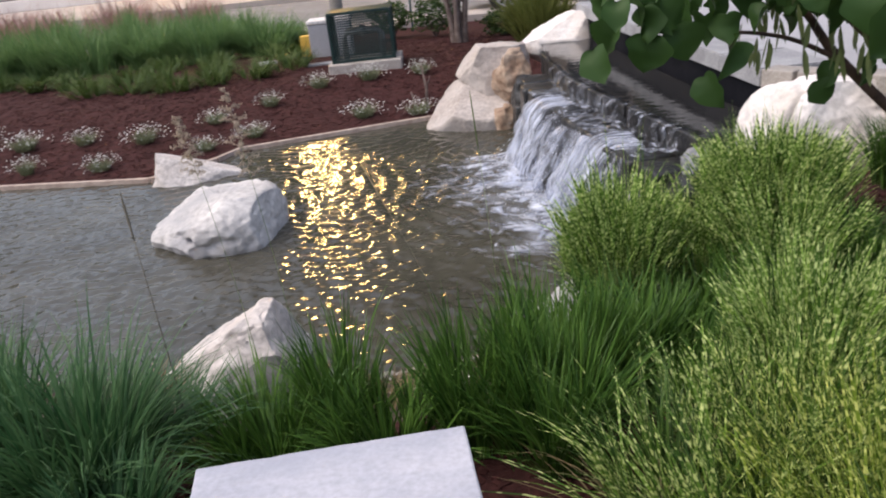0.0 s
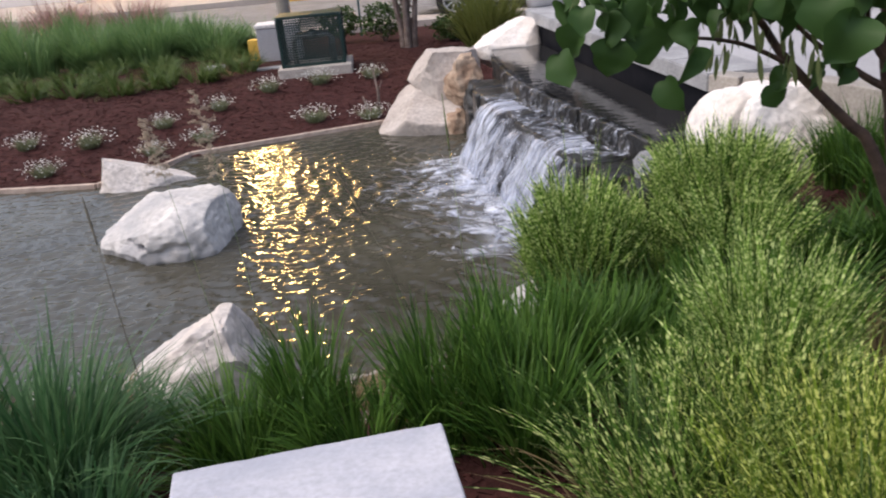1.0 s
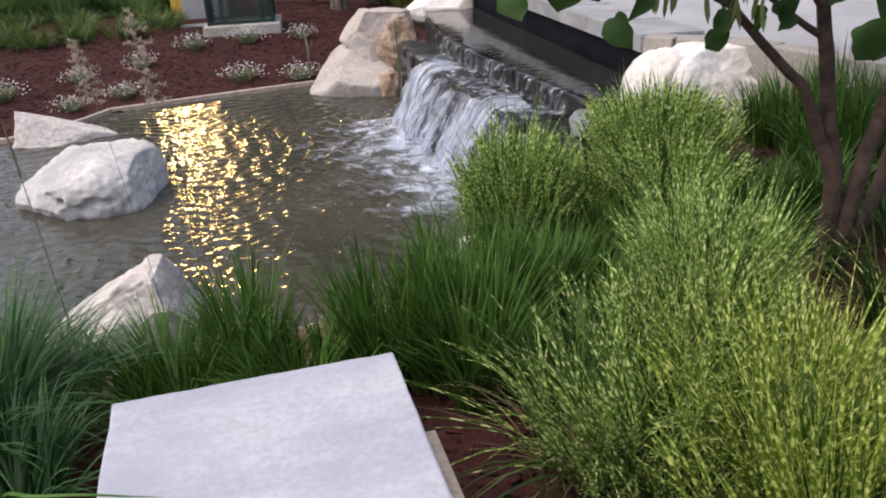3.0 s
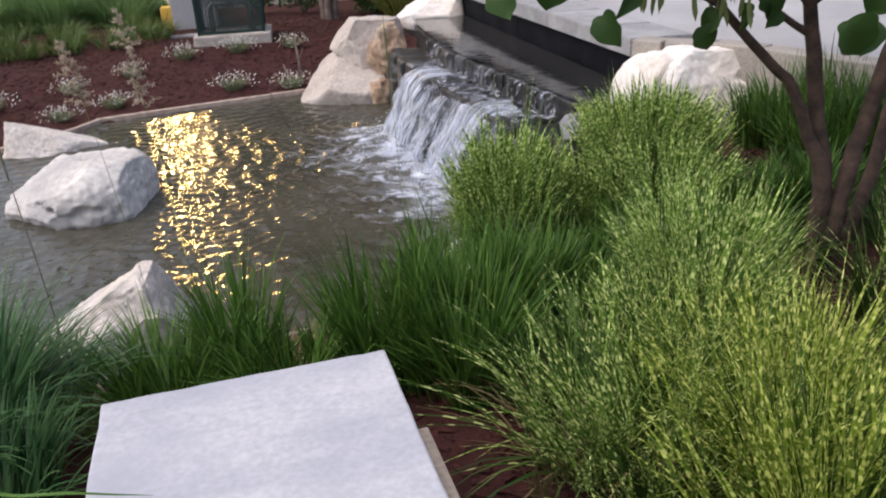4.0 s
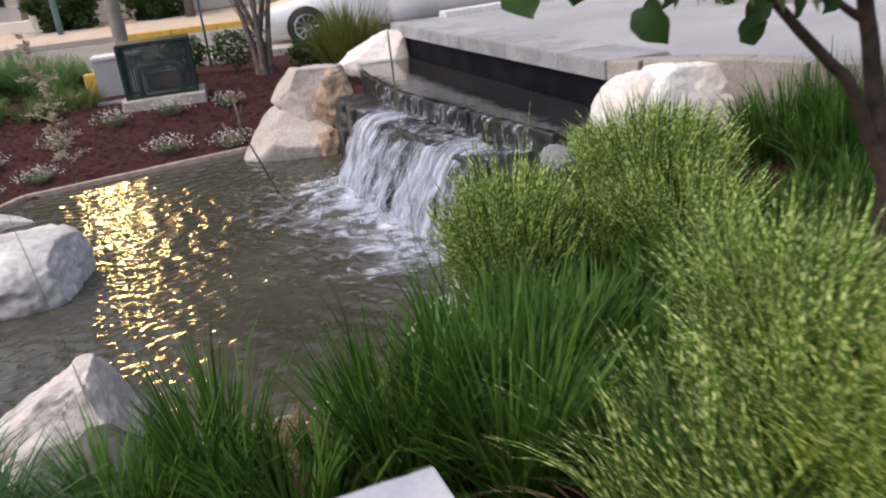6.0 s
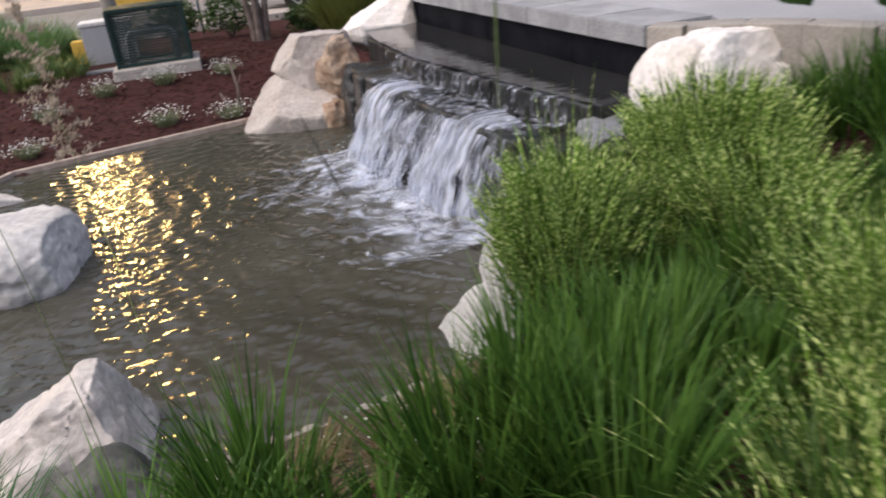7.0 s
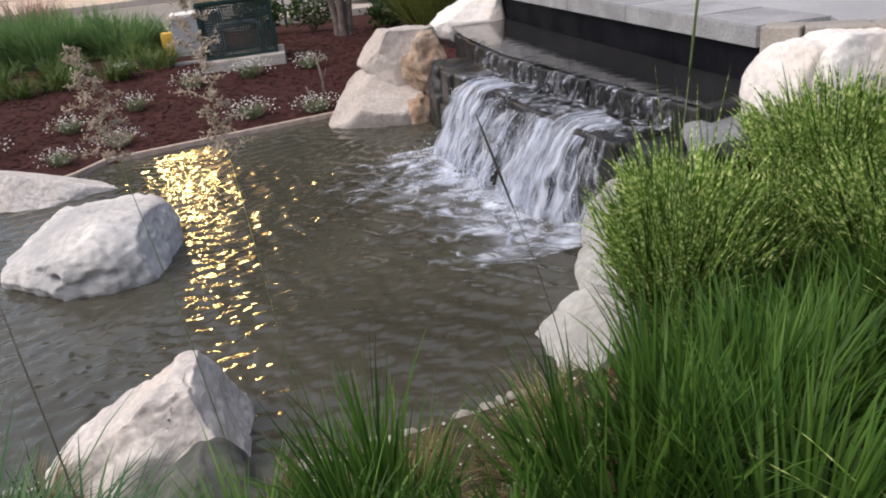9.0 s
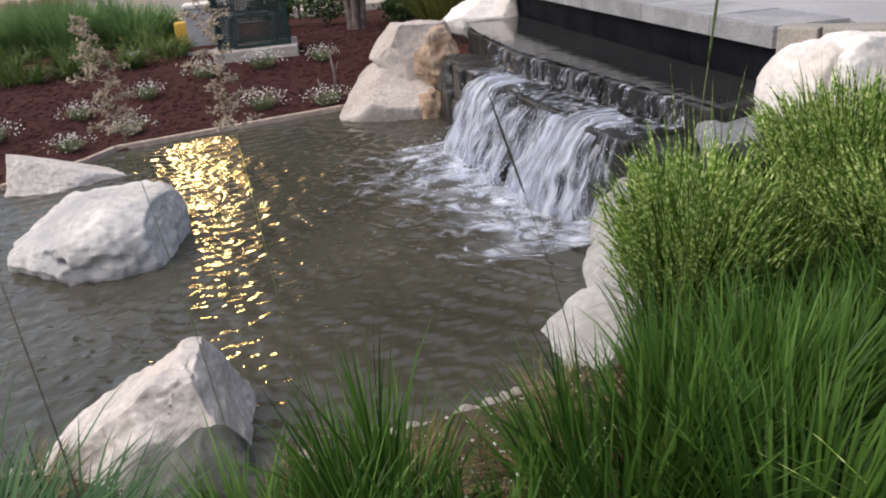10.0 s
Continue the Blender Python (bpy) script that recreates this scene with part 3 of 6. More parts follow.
def mulch_chips():
    rng = random.Random(4)
    verts, faces = [], []
    count = 0
    while count < 15000:
        if rng.random() < 0.72:
            x, y = rng.uniform(-7.5, 1.2), rng.uniform(7.3, 13.5)
        else:
            x, y = rng.uniform(-2.5, 2.2), rng.uniform(0.8, 3.9)
        d = shore_distance(x, y)
        if d < 0.05 or (x > 1.0 and y > 4):
            continue
        count += 1
        z = ground_z(x, y) + 0.004
        L, w, h = rng.uniform(0.02, 0.065), rng.uniform(0.008, 0.02), rng.uniform(0.002, 0.006)
        a, tl = rng.uniform(0, math.pi), rng.uniform(-0.14, 0.14)
        ca, sa = math.cos(a), math.sin(a)
        o = len(verts)
        for k in (0, 1):
            for sx, sy in ((-1, -1), (1, -1), (1, 1), (-1, 1)):
                lx, ly = sx * L / 2 * (0.8 if k else 1), sy * w / 2
                verts.append((x + lx * ca - ly * sa, y + lx * sa + ly * ca, z + k * h + lx * tl))
        faces += [(o + 4, o + 5, o + 6, o + 7), (o, o + 1, o + 5, o + 4), (o + 1, o + 2, o + 6, o + 5), (o + 2, o + 3, o + 7, o + 6), (o + 3, o, o + 4, o + 7)]
    ob = part("mulch_chips", mesh_of("mulch_chips", verts, faces), CHIPS)
    tagged(ob, "loose red bark chips scattered over the beds", "mulch", kind="stuff")


mulch_chips()


# ---- pond ----
def pond():
    step = 0.010
    x0, x1, y0, y1 = -6.5, 1.5, 3.2, 9.1
    nx, ny = int((x1 - x0) / step), int((y1 - y0) / step)
    rng = random.Random(9)
    waves = []
    for _ in range(60):
        wl = 0.034 * (0.20 / 0.034) ** rng.random()
        a = rng.uniform(-math.pi, math.pi)
        waves.append((2 * math.pi / wl * math.cos(a), 2 * math.pi / wl * math.sin(a), rng.uniform(0, 6.28), wl * 0.0025))
    for _ in range(26):
        wl = 0.034 * (0.13 / 0.034) ** rng.random()
        a = math.pi / 2 * rng.choice((1, -1)) + rng.gauss(0, 0.45)
        waves.append((2 * math.pi / wl * math.cos(a), 2 * math.pi / wl * math.sin(a), rng.uniform(0, 6.28), wl * 0.0026))
    X, Y = np.meshgrid(np.linspace(x0, x1, nx), np.linspace(y0, y1, ny))
    Z = np.zeros_like(X)
    for kx, ky, ph, am in waves:
        Z += am * np.sin(kx * X + ky * Y + ph)
    # calmer towards the far shore
    Z *= np.clip(1 - (Y - 6.0) * 0.16, 0.62, 1)
    # rings that run out from the foot of the falls
    fx = np.interp(Y, [p[0] for p in FOOT], [p[1] for p in FOOT])
    dist = np.hypot(np.clip(fx - X, 0, None), np.clip(np.abs(Y - 6.2) - 1.1, 0, None))
    Z += 0.010 * np.exp(-dist / 0.8) * np.sin(dist * 34 + 2 * np.sin(Y * 5)) + 0.010 * np.exp(-dist / 0.5) * np.sin(X * 23 + Y * 31)
    gust = 0.55 + 0.45 * np.sin(X * 1.1 + 0.6) * np.cos(Y * 0.9 - 0.4)
    Z = Z * (0.7 + 0.5 * gust)
    Z += 0.0022 * np.sin(X * 5.1 + 9.5 * Y + 1.2 * np.sin(X * 2.3)) * (0.5 + 0.5 * np.sin(X * 1.7 - Y * 0.8))
    # broader wind ripples over the open left side
    open_side = 1 / (1 + np.exp((X + 1.3) * 2.2))
    for _ in range(10):
        wl = rng.uniform(0.09, 0.2)
        a = math.pi / 2 + rng.gauss(0, 0.3)
        Z += open_side * wl * 0.0062 * np.sin(2 * math.pi / wl * (math.cos(a) * X + math.sin(a) * Y) + rng.uniform(0, 6.28))
    verts = np.stack([X, Y, Z], -1).reshape(-1, 3)
    faces = []
    keep = np.array([shore_distance(x, y) < 0.10 for x, y in zip(X[::4, ::4].ravel(), Y[::4, ::4].ravel())]).reshape(X[::4, ::4].shape)
    keep = np.repeat(np.repeat(keep, 4, 0), 4, 1)
    for j in range(ny - 1):
        for i in range(nx - 1):
            if keep[j, i]:
                a = j * nx + i
                faces.append((a, a + 1, a + nx + 1, a + nx))
    used = np.unique(np.array(faces))
    remap = -np.ones(len(verts), dtype=int)
    remap[used] = np.arange(len(used))
    faces = remap[np.array(faces)]
    ob = part("pond_water", mesh_of("pond_water", verts[used], faces, smooth=True), POND)
    ob.location.z = WATER_Z
    tagged(ob, "murky grey-brown rippled pond water", "pond", kind="structure")


pond()


def edging():
    """Low edging strips along the far shore, butted end to end."""
    root = thing("pond_edging", "weathered brown edging strip along the pond's far shore", "edging", kind="structure")
    line = [Vector((*p, 0)) for p in SHORE[:8]]
    for a, b in zip(line, line[1:]):
        n = max(1, int((b - a).length / 1.5))
        for k in range(n):
            p, q = a.lerp(b, k / n), a.lerp(b, (k + 1) / n)
            d = (q - p)
            bm = box(-d.length / 2 + 0.004, d.length / 2 - 0.004, -0.022, 0.022, -0.25, 0.006, 0.006)
            ob = part("edging_board", bm, TIMBER, root)
            m = (p + q) / 2
            ob.matrix_basis = pose(m.x, m.y, -0.46, 0, 0, math.degrees(math.atan2(d.y, d.x)))


edging()


def near_rim():
    """Small pale stones set along the near shore."""
    root = thing("pond_rim", "row of small pale stones along the near shore", "stone edging", kind="structure")
    rng = random.Random(3)
    line = [Vector((*p, 0)) for p in [(-3.2, 3.75), (-1.70, 3.58), (-0.80, 3.40), (-0.48, 3.45), (-0.08, 3.55), (0.20, 3.62), (0.42, 3.75)]]
    me = []
    for s in range(4):
        bm = bmesh.new()
        bmesh.ops.create_icosphere(bm, subdivisions=2, radius=0.5)
        for v in bm.verts:
            v.co += v.co.normalized() * 0.13 * noise.noise(v.co * 2.5 + Vector((s * 7, 0, 0)))
            v.co.z *= 0.55
        for f in bm.faces:
            f.smooth = True
        m = bpy.data.meshes.new("rim_stone")
        bm.to_mesh(m)
        bm.free()
        m.materials.append(BORDER)
        me.append(m)
    for a, b in zip(line, line[1:]):
        d = b - a
        t = 0.0
        while t < d.length:
            L = rng.uniform(0.04, 0.085)
            p = a + d.normalized() * (t + L / 2)
            if rng.random() < 0.06:
                t += L * 1.3
                continue
            ob = part("rim_stone", rng.choice(me), None, root)
            ob.matrix_basis = pose(p.x, p.y + rng.uniform(-0.03, 0.03), -0.482 + rng.uniform(-0.008, 0.004), 0, 0, math.degrees(math.atan2(d.y, d.x)) + rng.uniform(-12, 12)) @ Matrix.Diagonal((L * 1.1, rng.uniform(0.05, 0.08), rng.uniform(0.06, 0.085), 1))
            t += L


near_rim()


def soil_bank():
    """Bare brown soil behind the rim stones, with pale specks of grit on it."""
    line = smooth_line([(x, y, 0) for x, y in [(-2.4, 3.62), (-1.70, 3.55), (-0.80, 3.36), (-0.48, 3.41), (-0.08, 3.51), (0.20, 3.58), (0.42, 3.70)]], 8)
    vs, fs = [], []
    for i, p in enumerate(line):
        wide = 0.62 + 0.16 * noise.noise(Vector((i * 0.35, 2, 0)))
        for j in range(9):
            x, y = p.x + 0.02 * j, p.y - wide * j / 8
            vs.append((x, y, ground_z(x, y) + 0.012 - 0.02 * (j == 8) + 0.008 * noise.noise(Vector((x * 14, y * 14, 0)))))
    for i in range(len(line) - 1):
        for j in range(8):
            a = i * 9 + j
            fs.append((a, a + 9, a + 10, a + 1))
    ob = part("soil_bank", mesh_of("soil_bank", vs, fs, smooth=True), SOIL)
    tagged(ob, "bare brown soil along the near shore", "soil", kind="structure")
    rng = random.Random(6)
    vs, fs = [], []
    for _ in range(420):
        p = rng.choice(line)
        x, y = p.x + rng.gauss(0, 0.06), p.y - rng.uniform(0.02, 0.62)
        z, r = ground_z(x, y) + 0.02, 0.003 + 0.008 * rng.random() ** 3
        o = len(vs)
        vs += [(x + r, y, z), (x - r, y, z), (x, y + r, z), (x, y - r, z), (x, y, z + r), (x, y, z - r)]
        for a, b, c in ((0, 2, 4), (2, 1, 4), (1, 3, 4), (3, 0, 4), (2, 0, 5), (1, 2, 5), (3, 1, 5), (0, 3, 5)):
            fs.append((o + a, o + b, o + c))
    ob = part("grit", mesh_of("grit", vs, fs), PETAL)
    tagged(ob, "tiny pale specks of grit on the soil", "grit", kind="stuff")


soil_bank()


# ---- waterfall basin and plaza ----
def basin():
    ys = np.arange(4.80, 8.81, 0.1)
    # water sheet that stands a hair over the lip
    nx = 14
    vs, fs = [], []
    for j, y in enumerate(ys):
        for i in range(nx):
            x = lip_x(y) + 0.02 + (wall_x(y) - lip_x(y) - 0.02) * i / (nx - 1)
            vs.append((x, y + 0.36 * (x - 1.39) * max(0.0, 1 - (y - 4.8) / 0.8), 0.197 + 0.0004 * math.sin(x * 31 + y * 13) + 0.0003 * math.sin(y * 27 - x * 11)))
    for j in range(len(ys) - 1):
        for i in range(nx - 1):
            a = j * nx + i
            fs.append((a, a + 1, a + nx + 1, a + nx))
    ob = part("basin_water", mesh_of("basin_water", vs, fs, smooth=True), BASIN_WATER)
    tagged(ob, "still dark water in the upper basin", "water", kind="structure")
    # back wall under the coping
    root = thing("basin_wall", "black wet back wall of the upper basin", "wall", kind="structure")
    for a, b in ((4.96, 5.9), (5.9, 7.2), (7.2, 9.2)):
        bm = bmesh.new()
        for y in (a + 0.003, b - 0.003):
            for x, z in ((0.03, -0.1), (0.25, -0.1), (0.25, 0.388), (0.03, 0.388)):
                bm.verts.new((wall_x(y) + x, y, z))
        v = list(bm.verts)
        bm.faces.new(v[0:4][::-1])
        bm.faces.new(v[4:8])
        for k in range(4):
            bm.faces.new((v[k], v[(k + 1) % 4], v[4 + (k + 1) % 4], v[4 + k]))
        bmesh.ops.recalc_face_normals(bm, faces=bm.faces)
        part("wall_panel", bm, BLACK_WALL, root)
    # near end wall of the basin and the dam under the lip
    bm = box(0.0, 0.46, -0.08, 0.0, -0.2, 0.203, 0.008)
    part("end_wall", bm, DARK_STONE, root).matrix_basis = pose(1.40, 4.80, 0, 0, 0, 19.8)


basin()


def lip_stones():
    """Dark split stones of the upper lip, one beside the other, and the ledge stones below them."""
    root = thing("waterfall_steps", "dark wet stone steps under the waterfall lip", "waterfall", kind="structure")
    rng = random.Random(12)

    def stone(name, y, L, dx0, dx1, z0, z1, bev):
        x = lip_x(y)
        slope = math.degrees(math.atan2(lip_x(y + 0.1) - lip_x(y - 0.1), 0.2))
        bm = box(dx0, dx1, -L / 2 + 0.003, L / 2 - 0.003, z0, z1, bev)
        bmesh.ops.subdivide_edges(bm, edges=[e for e in bm.edges if e.calc_length() > 0.05], cuts=3, use_grid_fill=True)
        off = Vector((y * 5, z0 * 9, L * 7))
        for v in bm.verts:
            v.co += Vector((noise.noise(v.co * 11 + off), noise.noise(v.co * 11 + off * 2), noise.noise(v.co * 9 + off * 3) * 0.6)) * 0.010
        for f in bm.faces:
            f.smooth = True
        ob = part(name, bm, DARK_STONE, root)
        ob.matrix_basis = pose(x, y, 0, 0, 0, -slope)

    y = 4.78
    while y < 8.3:
        L = rng.uniform(0.24, 0.52)
        stone("lip_stone", y + L / 2, L, rng.uniform(-0.022, 0.0), 0.10, -0.02, 0.188 + rng.uniform(-0.006, 0.003), 0.010)
        y += L
    y = 4.72
    while y < 7.9:
        L = rng.uniform(0.22, 0.5)
        stone("ledge_stone", y + L / 2, L, -0.29 + rng.uniform(-0.04, 0.03), 0.05, -0.30, 0.045 + rng.uniform(-0.03, 0.012), 0.02)
        y += L
    y = 4.70
    while y < 7.9:
        L = rng.uniform(0.22, 0.5)
        stone("footing_stone", y + L / 2, L, -0.37 + rng.uniform(-0.06, 0.05), 0.0, -0.85, -0.22 + rng.uniform(-0.06, 0.03), 0.025)
        y += L


lip_stones()


def falls():
    """White water: thin dribbles over the upper lip, sheets that arch from the ledge into the pond, and foam."""
    rng = random.Random(21)

    def strip(y0, y1, prof, cols):
        """prof(y, t) gives x and z down the sheet."""
        rows = 16
        vs, fs, us = [], [], []
        for j in range(rows + 1):
            t = j / rows
            for i in range(cols + 1):
                y = y0 + (y1 - y0) * i / cols
                x, z = prof(y, t)
                wob = 0.022 * noise.noise(Vector((y * 13, t * 5.5, y0 * 3))) + 0.016 * noise.noise(Vector((y * 32, t * 7, 1)))
                vs.append((x + wob * (0.3 + t), y, z + wob * 0.3))
                us.append((y, t))
        w = cols + 1
        for j in range(rows):
            for i in range(cols):
                a = j * w + i
                fs.append((a, a + 1, a + w + 1, a + w))
        return vs, fs, us

    root = thing("waterfall", "white water falling over dark stone steps into the pond", "waterfall")
    # strands side by side, fullest in two main streams, broken between them and at the near end
    y = 4.90
    while y < 6.88:
        full = max(math.exp(-((y - 6.60) / 0.30) ** 4), math.exp(-((y - 5.40) / 0.30) ** 4))
        L = rng.uniform(0.05, 0.13) * (0.7 + 0.6 * full)
        z0 = 0.050 + rng.uniform(-0.02, 0.014) - (1 - full) * rng.uniform(0.04, 0.14)
        push = rng.uniform(-0.05, 0.05) - 0.10 * (1 - full)
        knee = rng.uniform(0.30, 0.7)
        jut = rng.uniform(0.0, 0.035) + 0.05 * (1 - full) * rng.random()
        bulge = rng.uniform(0.012, 0.032)
        y0, y1 = y - 0.02, y + L + 0.02

        def prof(yy, t, z0=z0, push=push, knee=knee, jut=jut, bulge=bulge, y0=y0, y1=y1):
            xs = lip_x(yy) - 0.10
            xe = foot_x(yy) - push
            round_out = bulge * math.sin(math.pi * max(0.0, min(1.0, (yy - y0) / (y1 - y0))))
            if t < 0.16:
                return xs - 0.21 * (t / 0.16), z0 - 0.012 * t + 0.3 * round_out
            u = (t - 0.16) / 0.84
            # drops from step to step
            s = u + 0.022 * math.sin(6 * math.pi * u + yy * 9.0)
            x = xs - 0.21 + (xe - xs + 0.21) * max(0.0, min(1.0, s)) ** 0.75
            z = z0 - 0.01 + (WATER_Z - 0.02 - z0) * u ** 1.2
            if u > knee:
                x -= jut * math.sin(math.pi * min(1, (u - knee) / (1 - knee)))
            return x - round_out * min(1.0, 3 * u), z

        vs, fs, us = strip(y0, y1, prof, max(5, int(L / 0.010)))
        part("fall_sheet", mesh_of("fall_sheet", vs, fs, us, smooth=True), FALL if full > 0.55 and rng.random() < 0.85 else BROKEN, root)
        y += L * rng.uniform(0.5, 0.95)
    # inner curtain close to the stones
    vs, fs, us = strip(5.0, 6.9, lambda yy, t: (lip_x(yy) - 0.31 - 0.12 * t - 0.04 * math.sin(yy * 9), 0.03 - 0.54 * t), 120)
    part("inner_curtain", mesh_of("inner_curtain", vs, fs, us, smooth=True), BROKEN, root)
    # droplets and spray at the foot and on the ledge
    vs, fs = [], []
    for _ in range(1000):
        yy = rng.uniform(4.95, 7.1)
        if rng.random() < 0.75:
            x = foot_x(yy) - rng.gauss(0.02, 0.13)
            z = WATER_Z + abs(rng.gauss(0, 0.06))
        else:
            t = rng.random()
            x = lip_x(yy) - 0.22 - (lip_x(yy) - 0.22 - foot_x(yy)) * t ** 0.7 - abs(rng.gauss(0, 0.03))
            z = 0.04 - 0.50 * t ** 1.3 + rng.gauss(0, 0.02)
        r = rng.uniform(0.0015, 0.0042)
        o = len(vs)
        vs += [(x + r, yy, z), (x - r, yy, z), (x, yy + r, z), (x, yy - r, z), (x, yy, z + r * 1.6), (x, yy, z - r * 1.6)]
        for a, b, c in ((0, 2, 4), (2, 1, 4), (1, 3, 4), (3, 0, 4), (2, 0, 5), (1, 2, 5), (3, 1, 5), (0, 3, 5)):
            fs.append((o + a, o + b, o + c))
    part("spray", mesh_of("spray", vs, fs, smooth=True), SPRAY, root, "white droplets of spray", kind="stuff")
    # thin film over the upper lip
    vs, fs, us = strip(4.90, 7.45, lambda yy, t: (lip_x(yy) + 0.04 - 0.085 * min(1, t * 2.2) - 0.02 * t, 0.196 - 0.13 * max(0, t - 0.35) / 0.65), 150)
    part("lip_film", mesh_of("lip_film", vs, fs, us, smooth=True), LIPFILM, root, "thin trickles over the upper lip")
    # water lying on the ledge
    vs, fs, us = strip(4.95, 7.1, lambda yy, t: (lip_x(yy) - 0.03 - 0.27 * t, 0.066 - 0.012 * t), 90)
    part("ledge_water", mesh_of("ledge_water", vs, fs, us, smooth=True), LEDGE, root)
    # foam on the pond
    vs, fs, us = [], [], []
    ny, nr = 80, 26
    for j in range(nr + 1):
        for i in range(ny + 1):
            yy = 4.95 + 2.25 * i / ny
            t = j / nr
            r = t * (0.85 + 0.35 * noise.noise(Vector((yy * 2.1, 5, 0))))
            x = foot_x(yy) + 0.12 - r * 1.25
            y2 = yy - r * 0.30 + 0.05 * noise.noise(Vector((yy * 3, t * 4, 2)))
            vs.append((x, y2, WATER_Z + 0.014 + 0.02 * max(0, 1 - t * 2.5) * (0.5 + noise.noise(Vector((x * 13, y2 * 13, 0))))))
            us.append((yy, t))
    w = ny + 1
    for j in range(nr):
        for i in range(ny):
            a = j * w + i
            fs.append((a, a + 1, a + w + 1, a + w))
    ob = part("foam", mesh_of("foam", vs, fs, us, smooth=True), FOAM, root, "white foam spreading from the foot of the falls")


SPRAY = mat("white_spray", (0.8, 0.83, 0.9), (0.85, 0.87, 0.93), 20, 0.3, 0.0)
LIPFILM = foam_mat("thin_white_trickle", 26, 1.0, 0.52, 0.76, 0.02)
LEDGE = foam_mat("broken_ledge_water", 12, 3.0, 0.46, 0.78, 0.05, 1.0)
BROKEN = foam_mat("broken_falling_water", 25, 1.9, 0.48, 0.74, 0.14, 0.8, 0.30, 0.2)
falls()


def prism(name, outline, z0, z1, material, parent=None, label="", bevel=0.0):
    bm = bmesh.new()
    low = [bm.verts.new((x, y, z0)) for x, y in outline]
    top = [bm.verts.new((x, y, z1)) for x, y in outline]
    bm.faces.new(low[::-1])
    t = bm.faces.new(top)
    n = len(low)
    for i in range(n):
        bm.faces.new((low[i], low[(i + 1) % n], top[(i + 1) % n], top[i]))
    bmesh.ops.recalc_face_normals(bm, faces=bm.faces)
    if bevel:
        bmesh.ops.bevel(bm, geom=[e for e in t.edges], offset=bevel, segments=2, affect="EDGES")
    return part(name, bm, material, parent, label)


def plaza():
    front = [(wall_x(y) + 0.42, y) for y in (9.4, 8.0, 6.5, 5.12)]
    outline = front + [(2.20, 4.93), (2.36, 4.82), (2.50, 4.57), (2.64, 4.25), (2.90, 3.87), (3.67, 3.18), (7, 1.7), (30, -9), (30, 22), (9, 12.2), (4.5, 10.6), (2.4, 9.9), (1.75, 9.9)]
    ob = prism("plaza_pavement", outline, -0.5, PLAZA_Z - 0.004, CONCRETE)
    tagged(ob, "pale grey concrete plaza beside the basin", "pavement", kind="structure")
    # coping blocks along the basin
    root = thing("basin_coping", "grey stone coping blocks over the basin wall", "coping", kind="structure")
    ys = [5.06, 5.62, 6.42, 7.32, 8.25, 9.2]
    for a, b in zip(ys, ys[1:]):
        a, b = a + 0.004, b - 0.004
        prism("coping_block", [(wall_x(a) - 0.012, a), (wall_x(a) + 0.42, a), (wall_x(b) + 0.42, b), (wall_x(b) - 0.012, b)], 0.39, PLAZA_Z, COPING, root, bevel=0.008)
    # rounded end of the coping
    cx, cy = wall_x(9.2) + 0.20, 9.2
    arc = [(cx + 0.215 * math.cos(a), cy + 0.02 + 0.215 * math.sin(a)) for a in np.linspace(0, math.pi, 12)]
    prism("coping_end", arc, 0.2, PLAZA_Z, COPING, root, bevel=0.01)
    # bench-high rounded concrete kerb at the far edge
    verts, faces = tube_data([(1.32, 9.45, 0.60), (1.6, 9.5, 0.60), (2.0, 9.55, 0.58), (2.5, 9.65, 0.55)], [0.15, 0.16, 0.16, 0.15], 14)
    ob = part("rounded_kerb", mesh_of("rounded_kerb", verts, faces, smooth=True), CONCRETE)
    tagged(ob, "rounded grey concrete kerb end at the plaza's far edge", "kerb", kind="structure")
    line = [Vector((1.8, 9.2, 0)), Vector((2.7, 9.45, 0)), Vector((3.9, 9.75, 0)), Vector((6.5, 10.5, 0)), Vector((10, 11.6, 0))]
    root = thing("plaza_kerb", "pale kerb along the plaza's far edge", "kerb", kind="structure")
    for a, b in zip(line, line[1:]):
        d = b - a
        ob = part("kerb_block", box(-d.length / 2 + 0.005, d.length / 2 - 0.005, -0.08, 0.08, 0, 0.07, 0.012), WHITE_STUCCO, root)
        m = (a + b) / 2
        ob.matrix_basis = pose(m.x, m.y, PLAZA_Z - 0.01, 0, 0, math.degrees(math.atan2(d.y, d.x)))
    # edging band between plaza and planting
    root = thing("plaza_border", "tan concrete border band along the planting", "border", kind="structure")
    line = [Vector((1.86, 5.05, 0)), Vector((1.99, 4.90, 0)), Vector((2.25, 4.76, 0)), Vector((2.42, 4.50, 0)), Vector((2.56, 4.18, 0)), Vector((2.82, 3.80, 0)), Vector((3.6, 3.10, 0)), Vector((7, 1.6, 0))]
    for a, b in zip(line, line[1:]):
        d = b - a
        ob = part("border_block", box(-d.length / 2 + 0.003, d.length / 2 - 0.003, -0.06, 0.10, -0.45, 0.0, 0.008), BORDER, root)
        m = (a + b) / 2
        ob.matrix_basis = pose(m.x, m.y, PLAZA_Z + 0.004, 0, 0, math.degrees(math.atan2(d.y, d.x)))


plaza()


